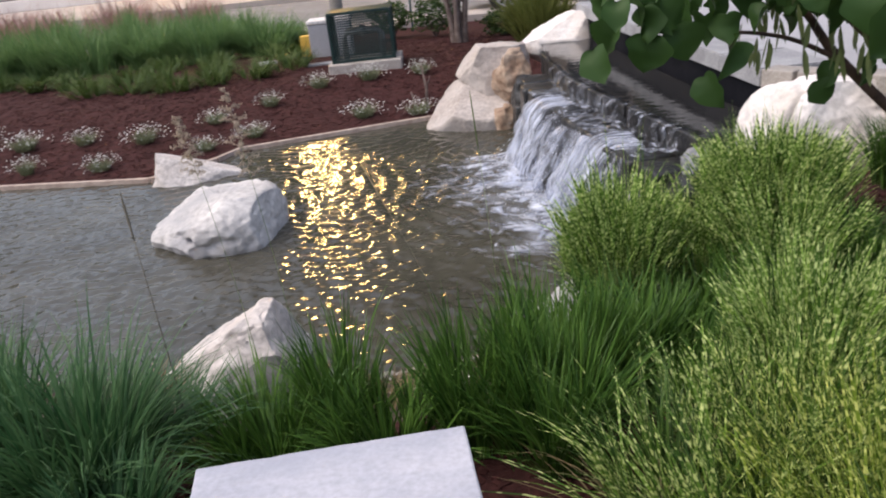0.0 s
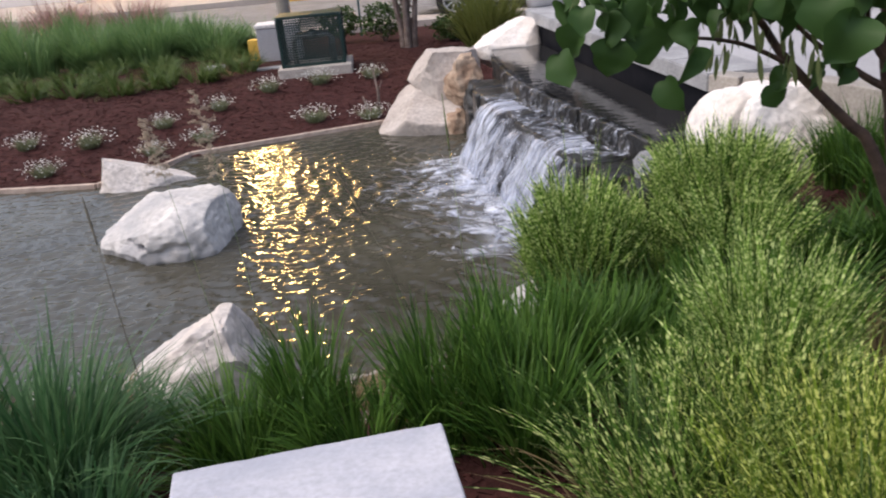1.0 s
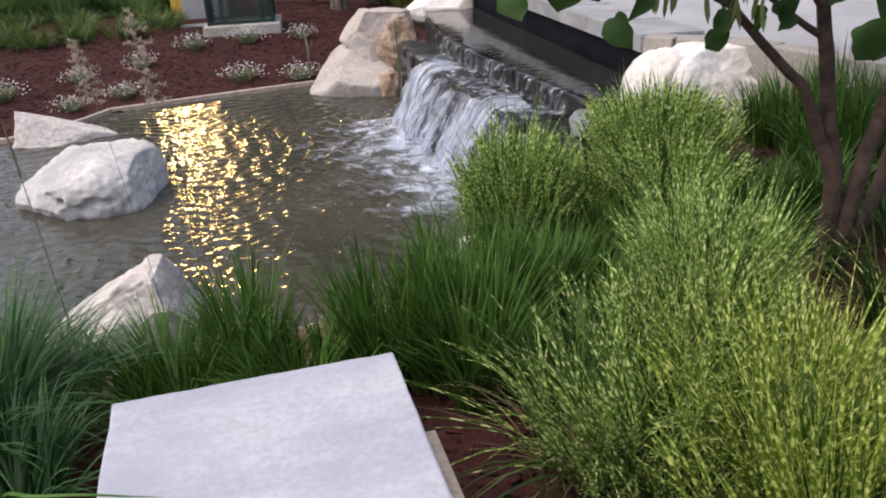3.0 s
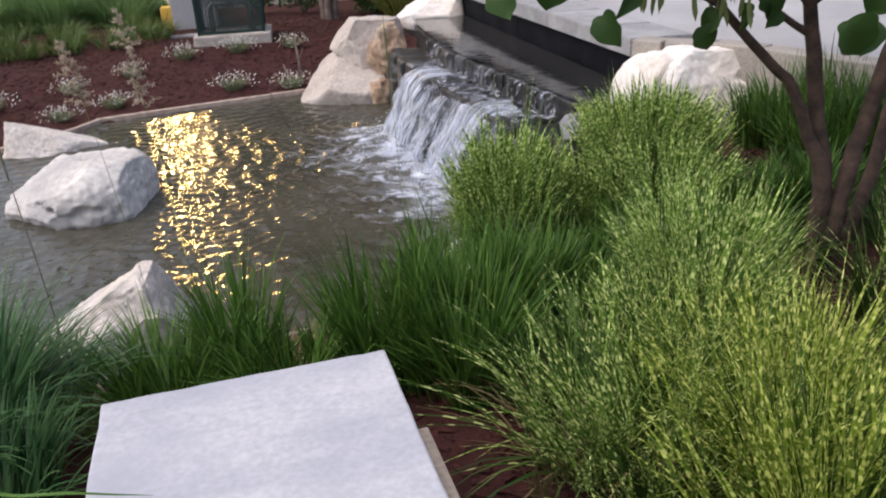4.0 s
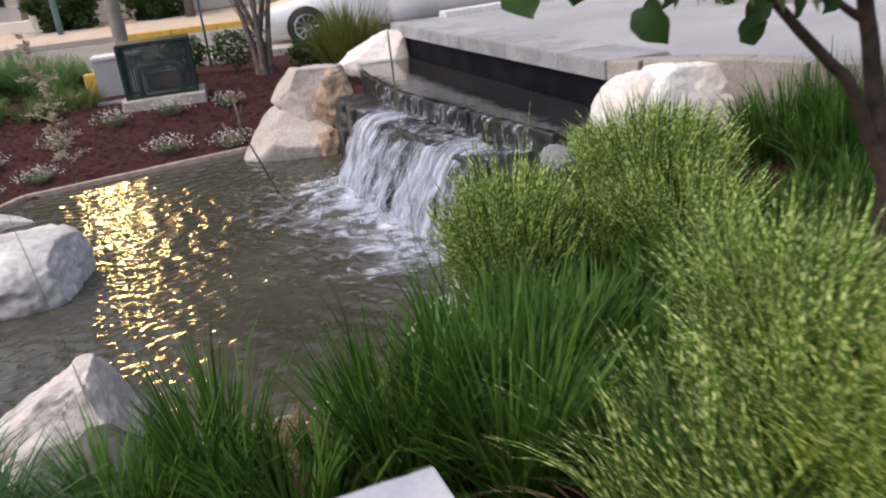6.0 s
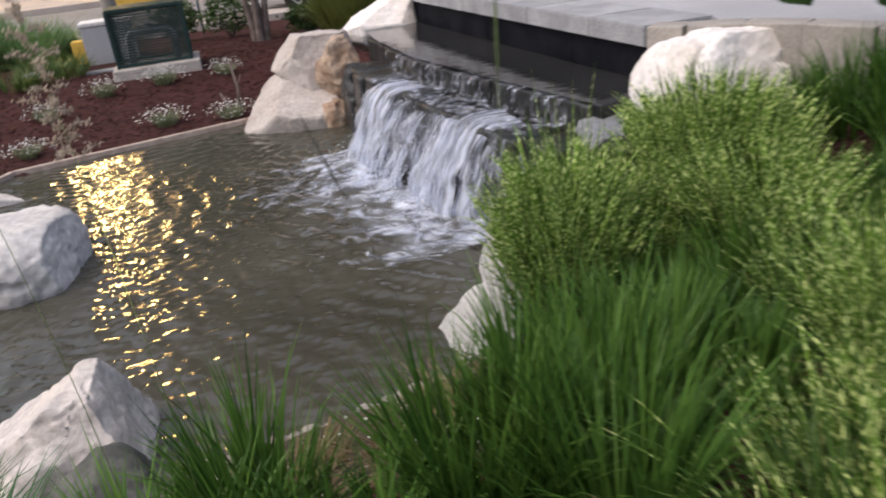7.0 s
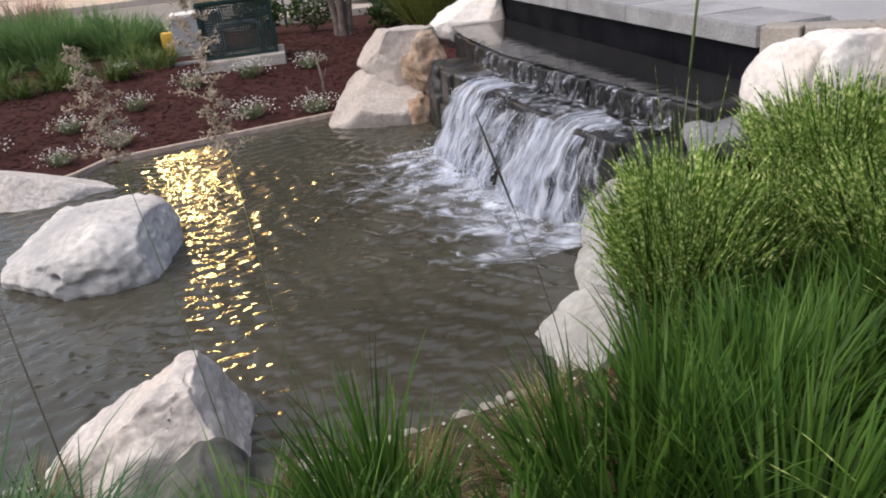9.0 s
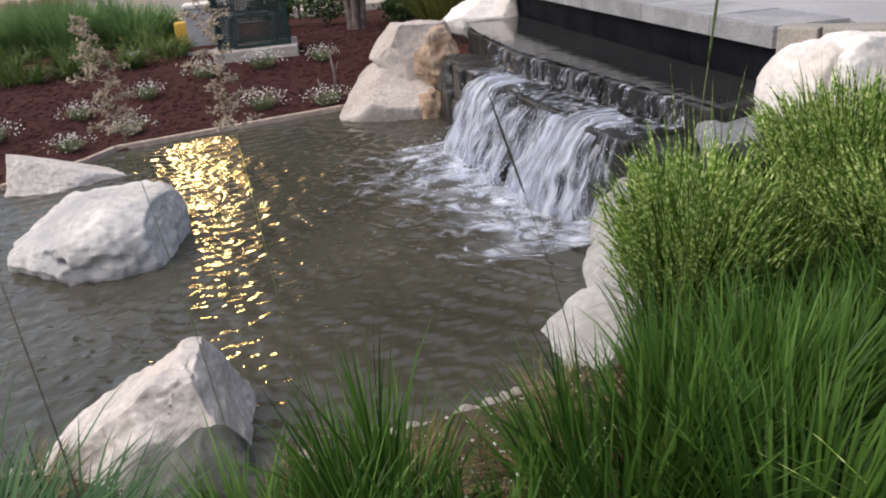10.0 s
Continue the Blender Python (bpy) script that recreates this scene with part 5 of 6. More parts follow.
def redbud():
    B = (1.66, 2.62, ground_z(1.66, 2.62) - 0.03)
    root = thing("redbud_tree", "young multi-stemmed redbud with heart-shaped leaves and pods", "tree", at=B)

    def rel(p):
        return (p[0] - B[0], p[1] - B[1], p[2] - B[2])

    stems = [
        ([(1.66, 2.62, B[2]), (1.65, 2.6, 0.42), (1.572, 2.6, 0.589), (1.485, 2.6, 0.77), (1.42, 2.6, 0.83), (1.205, 2.58, 1.04), (1.08, 2.56, 1.20), (0.9, 2.5, 1.34)], [0.052, 0.044, 0.030, 0.026, 0.024, 0.019, 0.015, 0.008]),
        ([(1.68, 2.64, B[2]), (1.66, 2.62, 0.44), (1.60, 2.62, 0.65), (1.565, 2.62, 0.855), (1.524, 2.62, 1.036), (1.50, 2.66, 1.4), (1.42, 2.7, 1.9)], [0.05, 0.042, 0.038, 0.034, 0.030, 0.022, 0.010]),
        ([(1.70, 2.6, B[2]), (1.72, 2.58, 0.42), (1.76, 2.58, 0.65), (1.80, 2.56, 0.92), (1.86, 2.52, 1.2), (1.95, 2.4, 1.7)], [0.046, 0.042, 0.038, 0.034, 0.028, 0.012]),
        ([(1.85, 2.7, B[2]), (1.93, 2.72, 0.5), (2.0, 2.76, 0.95), (2.12, 2.8, 1.5)], [0.04, 0.034, 0.028, 0.012]),
        ([(1.535, 2.62, 0.93), (1.44, 2.6, 0.985), (1.36, 2.58, 1.04), (1.22, 2.54, 1.14), (1.1, 2.5, 1.3)], [0.018, 0.015, 0.013, 0.010, 0.006]),
        ([(1.54, 2.62, 1.0), (1.48, 2.6, 1.06), (1.42, 2.56, 1.16), (1.36, 2.5, 1.35)], [0.016, 0.013, 0.010, 0.006]),
        ([(1.53, 2.62, 1.02), (1.60, 2.58, 1.09), (1.66, 2.5, 1.2), (1.7, 2.4, 1.4)], [0.014, 0.012, 0.010, 0.006]),
        ([(1.205, 2.58, 1.04), (1.05, 2.55, 1.12), (0.88, 2.5, 1.16), (0.72, 2.46, 1.17)], [0.012, 0.009, 0.007, 0.004]),
    ]
    tips = []
    for pts, rad in stems:
        line = smooth_line([rel(p) for p in pts], 4)
        r = np.interp(np.linspace(0, 1, len(line)), np.linspace(0, 1, len(rad)), rad)
        line = [p + Vector((noise.noise(p * 9), noise.noise(p * 9 + Vector((4, 0, 0))), 0)) * 0.006 for p in line]
        part("stem" if rad[0] > 0.03 else "branch", tube("stem", line, [0.72 * v for v in r], 9), BARK, root)
        tips.append(line)
    leaf = [heart_leaf(k) for k in range(4)]
    rng = random.Random(77)
    placed = []
    # leaves that hang apart from the crown
    for x, y, z, s, spin, tilt in [(0.775, 2.42, 1.065, 0.108, 150, -70), (0.70, 2.45, 1.20, 0.11, 190, -75), (0.84, 2.43, 1.145, 0.105, 215, -50), (0.63, 2.42, 1.19, 0.11, 170, -80),
                                   (1.145, 2.58, 0.985, 0.085, 175, -80), (1.20, 2.56, 1.02, 0.085, 120, -60), (1.25, 2.55, 1.035, 0.08, 240, -60), (1.09, 2.0, 1.26, 0.13, 165, -70),
                                   (1.16, 1.96, 1.24, 0.12, 200, -70), (1.04, 2.05, 1.31, 0.12, 150, -65), (1.33, 2.55, 1.06, 0.085, 190, -70), (0.55, 2.44, 1.23, 0.11, 140, -75),
                                   (1.35, 2.15, 1.05, 0.115, 170, -78), (1.47, 2.24, 1.03, 0.11, 205, -65), (1.56, 2.3, 1.12, 0.11, 150, -70), (1.36, 2.55, 1.03, 0.075, 200, -60), (0.48, 2.45, 1.16, 0.11, 160, -60)]:
        placed.append((x, y, z, s, spin, tilt))
    # the crown's low fringe
    for k in range(80):
        placed.append((rng.uniform(0.52, 1.45), rng.uniform(2.3, 2.7), 1.255 + abs(rng.gauss(0, 0.09)), rng.uniform(0.075, 0.105), rng.uniform(0, 360), rng.uniform(-88, -45)))
    for k in range(230):
        x = rng.uniform(0.75, 2.3)
        y = rng.uniform(2.35, 2.9)
        lo = 1.13 + 0.20 * max(0, 1.25 - x)
        z = lo + abs(rng.gauss(0, 0.28))
        placed.append((x, y, z, rng.uniform(0.055, 0.088), rng.uniform(0, 360), rng.uniform(-88, -40)))
    for x, y, z, s, spin, tilt in placed:
        ob = part("leaf", rng.choice(leaf), None, root)
        ob.matrix_basis = pose(x - B[0], y - B[1], z - B[2], 0, 0, spin) @ pose(0, 0, 0, tilt, rng.uniform(-50, 50), 0) @ Matrix.Diagonal((s * rng.uniform(0.72, 1.0), s, s * rng.uniform(0.7, 1.5), 1))
    # upper crown kept out of view, added to shade the grasses below
    part("crown", leaf_cloud(4200, 1.25, 1.15, 0.55, 0.075, 88), HEART, root, "leafy upper crown", kind="stuff").location = (0.55, 0.35, 1.62 - B[2])
    # short leaf stalks and the hanging pods
    pv = [(0, 0, 0), (0.09, 0.012, -0.25), (0.10, 0.014, -0.7), (0, 0, -1), (-0.10, -0.012, -0.7), (-0.09, -0.01, -0.25), (0, 0.02, -0.5)]
    pod = mesh_of("pod", pv, [(0, 1, 6), (1, 2, 6), (2, 3, 6), (3, 4, 6), (4, 5, 6), (5, 0, 6)], smooth=True)
    pod.materials.append(POD)
    for k in range(150):
        ob = part("pod", pod, None, root)
        x = rng.uniform(0.9, 2.1)
        ob.matrix_basis = pose(x - B[0], rng.uniform(2.35, 2.8) - B[1], rng.uniform(1.08, 1.32) - B[2], rng.uniform(-15, 15), rng.uniform(-15, 15), rng.uniform(0, 180)) @ Matrix.Diagonal((0.075, 0.075, rng.uniform(0.06, 0.10), 1))


redbud()


stray_plants()


# ---- far bed ----
def flower_clump():
    root = thing("flowering_groundcover", "low silver-green clump dotted with tiny white flowers", "flowers", "white flower clumps")
    part("foliage", blade_mesh("foliage", [(0, 0, 0, blades(240, 0.19, 0.19, 0.007, 5, droop=0.45, base=0.10, seg=3, jitter=0.5))]), SILVER, root)
    rng = random.Random(8)
    vs, fs = [], []
    for _ in range(110):
        a, r = rng.uniform(0, 6.28), 0.31 * rng.random() ** 0.6
        c = Vector((r * math.cos(a), r * math.sin(a), rng.uniform(0.04, 0.15) + 0.08 * (1 - (r / 0.31) ** 2)))
        o = len(vs)
        s = rng.uniform(0.006, 0.011)
        for k in range(5):
            t = 6.28 * k / 5
            vs.append(c + Vector((s * math.cos(t), s * math.sin(t), rng.uniform(-0.004, 0.004))))
        vs.append(c + Vector((0, 0, 0.008)))
        fs += [(o + k, o + (k + 1) % 5, o + 5) for k in range(5)]
    part("blossom", mesh_of("blossom", vs, fs), PETAL, root, "tiny white flowers", kind="stuff")
    return root


def far_bed():
    spots = [(-4.9, 8.5), (-4.53, 7.80), (-4.22, 8.5), (-3.7, 7.66), (-3.48, 8.35), (-2.76, 8.10), (-2.9, 9.0), (-2.34, 8.5), (-2.36, 9.45), (-1.86, 10.0), (-1.19, 8.9), (-1.26, 10.2), (-0.57, 8.84), (-0.62, 10.35), (-5.6, 8.9)]
    first = None
    rng = random.Random(2)
    for x, y in spots:
        m = pose(x, y, ground_z(x, y), 0, 0, rng.uniform(0, 360))
        if first is None:
            first = flower_clump()
            first.matrix_basis = m
        else:
            ob = copy_thing(first, m)
            ob.scale = [rng.uniform(0.62, 0.92), rng.uniform(0.62, 0.92), rng.uniform(0.7, 1.0)]


far_bed()


def dry_stakes():
    for x, y, h in ((-0.48, 9.0, 0.52), (-0.62, 8.95, 0.25)):
        root = thing("dry_stalk", "leafless brown stalk standing in the mulch", "dry stalk", "dry stalks", at=(x, y, ground_z(x, y) - 0.02))
        part("stem", tube("stem", [(0, 0, 0), (0.01, 0, h * 0.5), (-0.02, 0, h)], [0.022, 0.016, 0.008], 6), PALE_BARK, root)
        part("twig", tube("twig", [(0.01, 0, h * 0.5), (0.06, 0.02, h * 0.75)], [0.008, 0.004], 5), PALE_BARK, root)


dry_stakes()


def hedge_grass():
    """Long drift of tall soft grass on the far bank, with low tufts before it and pink seed haze behind."""
    rng = random.Random(17)
    k = 0
    for x, y, h, n in [(-3.4, 13.6, 0.75, 420), (-4.3, 13.2, 0.85, 420), (-5.2, 13.3, 0.9, 420), (-6.1, 13.0, 0.9, 420), (-7.0, 13.2, 0.95, 420), (-7.9, 13.0, 0.95, 420), (-8.9, 13.4, 0.95, 420),
                       (-3.9, 14.4, 0.85, 360), (-5.0, 14.5, 0.95, 360), (-6.2, 14.5, 1.0, 360), (-7.5, 14.6, 1.0, 360), (-8.8, 14.8, 1.0, 360), (-10.0, 14.4, 1.0, 360), (-4.8, 15.6, 0.9, 300), (-6.4, 15.8, 0.95, 300), (-8.2, 16.0, 1.0, 300), (-10.2, 16.0, 1.0, 300), (-2.7, 14.3, 0.6, 300)]:
        grass("drift_grass", "tall soft green grass in a long drift", x, y, HEDGE, n * 2, h, 0.62, 0.016, 400 + k, 0.4, 0.42, group="drift grasses")
        k += 1
    for x, y in [(-4.4, 11.3), (-5.0, 11.6), (-5.7, 11.4), (-6.4, 11.7), (-7.1, 11.9), (-3.8, 12.0), (-3.0, 12.4), (-2.6, 12.7), (-4.6, 12.3), (-7.8, 12.2), (-3.85, 10.5), (-4.5, 10.6), (-5.2, 10.8), (-3.4, 10.75), (-2.9, 10.9), (-3.65, 11.4), (-2.5, 11.4)]:
        grass("low_grass_tuft", "low bright green tuft of grass on the mulch", x, y, LAWN, 320, 0.34, 0.40, 0.010, 450 + k, 0.7, 0.22, group="low tufts")
        k += 1
    for x, y in [(-7.5, 18.0), (-9.0, 18.2), (-10.5, 18.6), (-12.0, 19), (-6.2, 18.2), (-13.5, 19.5), (-8.2, 19.4), (-11.2, 20)]:
        grass("pink_grass", "hazy pink flowering grass beyond the drift", x, y, PINK, 700, 1.0, 0.8, 0.012, 480 + k, 0.5, 0.5, group="pink grasses", z=ROAD_Z - 0.02)
        k += 1


hedge_grass()


def cage():
    """Green steel cage over a backflow pipe on its concrete pad."""
    pad = part("concrete_pad", box(-0.48, 0.48, -0.36, 0.36, -0.06, 0.10, 0.015), PAD)
    pad.matrix_basis = pose(-1.37, 10.95, -0.216, 0, 0, 3)
    tagged(pad, "pale concrete pad on the mulch", "pad")
    root = thing("backflow_cage", "dark green steel cage over a pipe, on a concrete pad", "utility cage", at=(-1.38, 10.97, -0.115), rz=3)
    W, D, Hh = 0.40, 0.26, 0.62
    for x in (-W, W):
        for y in (-D, D):
            part("corner_post", box(x - 0.02, x + 0.02, y - 0.02, y + 0.02, 0, Hh, 0.004), GREEN_METAL, root)
    for z in (0.02, Hh):
        for y in (-D, D):
            part("rail", box(-W, W, y - 0.015, y + 0.015, z - 0.015, z + 0.015, 0.003), GREEN_METAL, root)
        for x in (-W, W):
            part("rail", box(x - 0.015, x + 0.015, -D, D, z - 0.015, z + 0.015, 0.003), GREEN_METAL, root)
    def mesh_panel(x0, y0, x1, y1):
        pcs = []
        L = math.hypot(x1 - x0, y1 - y0)
        n = int(L / 0.03)
        for i in range(n + 1):
            t = i / n
            pcs.append(tube_data([(x0 + (x1 - x0) * t, y0 + (y1 - y0) * t, 0.02), (x0 + (x1 - x0) * t, y0 + (y1 - y0) * t, Hh)], [0.0055, 0.0055], 4))
        for i in range(1, 20):
            z = Hh * i / 20
            pcs.append(tube_data([(x0, y0, z), (x1, y1, z)], [0.0055, 0.0055], 4))
        return merged("mesh_panel", pcs)
    for a in ((-W, -D, W, -D), (-W, D, W, D), (-W, -D, -W, D), (W, -D, W, D)):
        part("mesh_panel", mesh_panel(*a), GREEN_METAL, root)
    part("top_panel", box(-W, W, -D, D, Hh + 0.012, Hh + 0.02), GREEN_METAL, root)
    part("pipe", tube("pipe", [(-0.25, 0, 0.0), (-0.25, 0, 0.30), (-0.2, 0, 0.36), (0.2, 0, 0.36), (0.25, 0, 0.30), (0.25, 0, 0)], 0.04, 10), PIPE_METAL, root)
    part("valve", tube("valve", [(-0.06, 0, 0.36), (0.0, 0, 0.36), (0.06, 0, 0.36)], [0.06, 0.075, 0.06], 10), PIPE_METAL, root)
    # cabinet behind
    root = thing("utility_cabinet", "grey metal utility cabinet with a sloping lid", "cabinet", at=(-2.06, 12.4, -0.26), rz=4)
    part("body", box(-0.31, 0.31, -0.2, 0.2, 0, 0.50, 0.012), GREY_BOX, root)
    part("lid", box(-0.325, 0.325, -0.215, 0.215, 0.502, 0.56, 0.015), WHITE_STUCCO, root)
    root = thing("yellow_marker", "small yellow marker box beside the cabinet", "marker box", at=(-2.48, 12.5, -0.27))
    part("body", box(-0.08, 0.08, -0.07, 0.07, 0, 0.34, 0.02), YELLOW, root)
    # flat drain lid
    ob = part("drain_lid", tube("drain_lid", [(0, 0, 0), (0, 0, 0.03)], [0.16, 0.15], 20), COPING)
    ob.matrix_basis = pose(-3.0, 12.0, ground_z(-3.0, 12.0) + 0.005)
    tagged(ob, "round pale drain lid in the mulch", "drain lid")
    # low edging slab behind the pad
    ob = part("concrete_strip", box(-0.26, 0.26, -0.08, 0.08, 0, 0.06, 0.01), COPING)
    ob.matrix_basis = pose(-2.0, 11.4, -0.25, 0, 0, 4)
    tagged(ob, "short pale concrete strip in the mulch", "concrete strip")


cage()


def myrtle():
    B = (-0.15, 12.3, -0.30)
    root = thing("crape_myrtle", "bare-stemmed multi-trunk crape myrtle on the mulch", "tree", at=B)
    rng = random.Random(6)
    stems = []
    for k, (dx, dy, lean) in enumerate([(-0.06, 0, -0.10), (0.02, 0.05, -0.03), (0.08, 0, 0.09), (0.0, -0.06, 0.02), (-0.02, 0.05, 0.16), (0.05, 0.03, -0.2)]):
        pts = [Vector((dx, dy, 0)), Vector((dx * 1.4, dy, 0.35)), Vector((dx * 1.5 + lean * 0.8, dy, 0.9)), Vector((dx * 2 + lean * 2.2, dy + rng.uniform(-0.1, 0.1), 1.6)), Vector((dx * 2 + lean * 4, dy + rng.uniform(-0.2, 0.2), 2.6))]
        line = smooth_line(pts, 4)
        r = np.interp(np.linspace(0, 1, len(line)), [0, 0.2, 1], [0.065, 0.05, 0.012])
        part("trunk", tube("trunk", line, list(r), 8), PALE_BARK, root)
        stems.append(line)
    for k in range(26):
        l = stems[k % 6]
        p = l[rng.randrange(len(l) // 3, len(l))]
        q = p + Vector((rng.uniform(-0.5, 0.5), rng.uniform(-0.4, 0.4), rng.uniform(0.3, 0.8)))
        m = p.lerp(q, 0.5) + Vector((rng.uniform(-0.06, 0.06), 0, -0.05))
        part("twig", tube("twig", [p, m, q], [0.014, 0.010, 0.004], 5), PALE_BARK, root)
    vs, fs = [], []
    for _ in range(3500):
        c = Vector((rng.gauss(0, 0.75), rng.gauss(0, 0.6), 2.75 + rng.gauss(0, 0.5)))
        if c.z < 1.75:
            continue
        a = Vector((rng.gauss(0, 1), rng.gauss(0, 1), rng.gauss(0, 0.5))).normalized() * 0.05
        b = a.cross(Vector((rng.gauss(0, 1), rng.gauss(0, 1), rng.gauss(0, 1)))).normalized() * 0.02
        o = len(vs)
        vs += [c - a, c + b, c + a, c - b]
        fs.append((o, o + 1, o + 2, o + 3))
    part("crown", mesh_of("crown", vs, fs), SHRUB, root, "small green leaves", kind="stuff")


myrtle()


def shrubs():
    for k, (x, y, z, r, h, m, name, label) in enumerate([
        (-0.55, 13.6, -0.3, 0.55, 0.36, SHRUB, "shrub", "low dark green shrub behind the cage"),
        (-1.3, 14.0, -0.3, 0.5, 0.34, SHRUB, "shrub", "low dark green shrub behind the cage"),
        (0.55, 12.7, -0.3, 0.45, 0.26, SHRUB, "shrub", "low dark shrub beside the myrtle trunk"),
        (0.98, 11.8, -0.2, 0.5, 0.28, SHRUB, "shrub", "dark green shrub behind the white boulder"),
    ]):
        root = thing(name, label, "shrub", "low shrubs", at=(x, y, z))
        part("framework", merged("framework", [tube_data([(0, 0, 0), (r * 0.5 * math.cos(a), r * 0.5 * math.sin(a), h)], [0.012, 0.005], 5) for a in np.linspace(0, 5.5, 6)]), PALE_BARK, root)
        part("foliage", leaf_cloud(1500, r, r * 0.8, h, 0.035, 30 + k), m, root)
    grass("yellow_grass", "yellow-green spiky grass behind the white boulder", 1.0, 11.3, YELLOW_SHRUB, 1100, 1.0, 0.55, 0.016, 555, 0.35, 0.28, z=-0.25)


shrubs()


# ---- street and buildings beyond ----
def street():
    ob = part("pavement", box(-40, 40, 15.6, 16.4, ROAD_Z - 0.3, ROAD_Z + 0.06, 0.01), PAVING)
    tagged(ob, "pale concrete pavement along the road", "pavement", kind="structure")
    ob = part("road", box(-60, 60, 16.404, 23.2, ROAD_Z - 0.3, ROAD_Z), ASPHALT)
    tagged(ob, "grey asphalt road", "road", kind="structure")
    root = thing("far_kerb", "kerb painted yellow along the far pavement", "kerb", kind="structure")
    x = -3.6
    while x < 12:
        part("kerb_stone", box(x + 0.01, x + 1.19, 23.21, 23.42, ROAD_Z - 0.1, ROAD_Z + 0.15, 0.02), YELLOW, root)
        x += 1.2
    ob = part("far_pavement", box(-60, 60, 23.43, 31.0, ROAD_Z - 0.3, ROAD_Z + 0.14), PAVING)
    tagged(ob, "pale pavement before the buildings", "pavement", kind="structure")
    # post and the lanterns on the building
    root = thing("lamp_post", "tall grey metal post behind the far bed", "post", at=(-2.40, 15.2, ROAD_Z))
    part("pole", tube("pole", [(0, 0, 0), (0, 0, 0.4), (0, 0, 4), (0, 0, 7.6)], [0.13, 0.12, 0.10, 0.07], 14), POLE_PAINT, root)
    part("base", box(-0.22, 0.22, -0.22, 0.22, 0, 0.12, 0.02), COPING, root)
    for x, w in ((-7.1, 0.20), (-6.7, 0.14), (-6.1, 0.10), (-4.9, 0.07)):
        root = thing("wall_lantern", "amber lantern glowing on the building wall", "wall lantern", "wall lanterns", at=(x, 31.3, 7.15))
        part("bracket", box(-0.05, 0.05, -0.02, 0.30, 0.1, 0.2, 0.01), POLE_PAINT, root)
        head = part("lantern", box(-w, w, -w - 0.2, w - 0.2, 0, 0.5, 0.06), LAMP_GLOW, root, "glowing amber lantern")
        part("lantern_cap", box(-w - 0.05, w + 0.05, -w - 0.25, w - 0.15, 0.505, 0.59, 0.03), POLE_PAINT, head)
    # thin posts
    for x, y, h, m, nm in ((-5.95, 27.2, 4.0, TEAL_PAINT, "teal"), (-1.0, 14.6, 2.4, TEAL_PAINT, "dark teal")):
        root = thing("sign_post", nm + " metal sign post", "sign post", at=(x, y, ROAD_Z))
        part("post", tube("post", [(0, 0, 0), (0, 0, h)], 0.09 if y > 20 else 0.02, 10), m, root)
    # white pillars
    for x, y, h, w in ((-8.3, 28.0, 1.75, 0.22), (-7.2, 30.0, 1.0, 0.17), (-11.5, 29.0, 1.6, 0.2)):
        root = thing("white_pillar", "white painted masonry pillar", "pillar", "white pillars", at=(x, y, ROAD_Z + 0.14))
        part("shaft", box(-w, w, -w, w, 0, h, 0.03), WHITE_STUCCO, root)
        part("cap", box(-w * 1.25, w * 1.25, -w * 1.25, w * 1.25, h + 0.002, h + 0.1, 0.03), WHITE_STUCCO, root)
        part("finial", tube("finial", [(0, 0, h + 0.1), (0, 0, h + 0.2), (0, 0, h + 0.32)], [w * 0.6, w * 0.8, w * 0.2], 12), WHITE_STUCCO, root)
    root = thing("low_wall", "low white wall between pillars", "wall", at=(0, 0, 0))
    part("rail", box(-40, -7.4, 30.2, 30.5, ROAD_Z + 0.14, 0.25, 0.02), WHITE_STUCCO, root)


street()


def buildings():
    def house(x0, x1, y, h, floors, bays, label, lit=()):
        root = thing("building", label, "building", at=(0, y, ROAD_Z + 0.14))
        part("wall", box(x0, x1, 0.3, 12, 0, h, 0.05), STUCCO, root)
        part("parapet", box(x0 - 0.15, x1 + 0.15, 0.1, 12.1, h + 0.002, h + 0.5, 0.04), WHITE_STUCCO, root)
        part("plinth", box(x0, x1, 0.2, 0.298, 0, 0.7, 0.02), WHITE_STUCCO, root)
        fh = h / floors
        bw = (x1 - x0) / bays
        for f in range(floors):
            for b in range(bays):
                cx, z0 = x0 + bw * (b + 0.5), f * fh + (0.75 if f else 0.72)
                w = part("window", box(cx - bw * 0.33, cx + bw * 0.33, 0.24, 0.298, z0, z0 + fh * 0.62, 0.01), WARM_WINDOW if (f, b) in lit else DARK_GLASS, root)
                part("frame", merged("frame", [tuple_box(cx - bw * 0.35, cx + bw * 0.35, 0.18, 0.238, z0 - 0.08, z0), tuple_box(cx - bw * 0.35, cx + bw * 0.35, 0.18, 0.238, z0 + fh * 0.62, z0 + fh * 0.62 + 0.08), tuple_box(cx - 0.03, cx + 0.03, 0.2, 0.238, z0, z0 + fh * 0.62)]), WHITE_STUCCO, w)
        return root

    house(-7.7, 24, 31.3, 19, 5, 9, "cream stucco building with dark windows", lit={(0, 2), (0, 5)})
    house(-34, -10.5, 41, 7, 2, 7, "white low building beyond the road", lit={(0, 3), (0, 4)})


def tuple_box(x0, x1, y0, y1, z0, z1):
    v = [(x, y, z) for z in (z0, z1) for x, y in ((x0, y0), (x1, y0), (x1, y1), (x0, y1))]
    return v, [(3, 2, 1, 0), (4, 5, 6, 7), (0, 1, 5, 4), (1, 2, 6, 5), (2, 3, 7, 6), (3, 0, 4, 7)]


buildings()


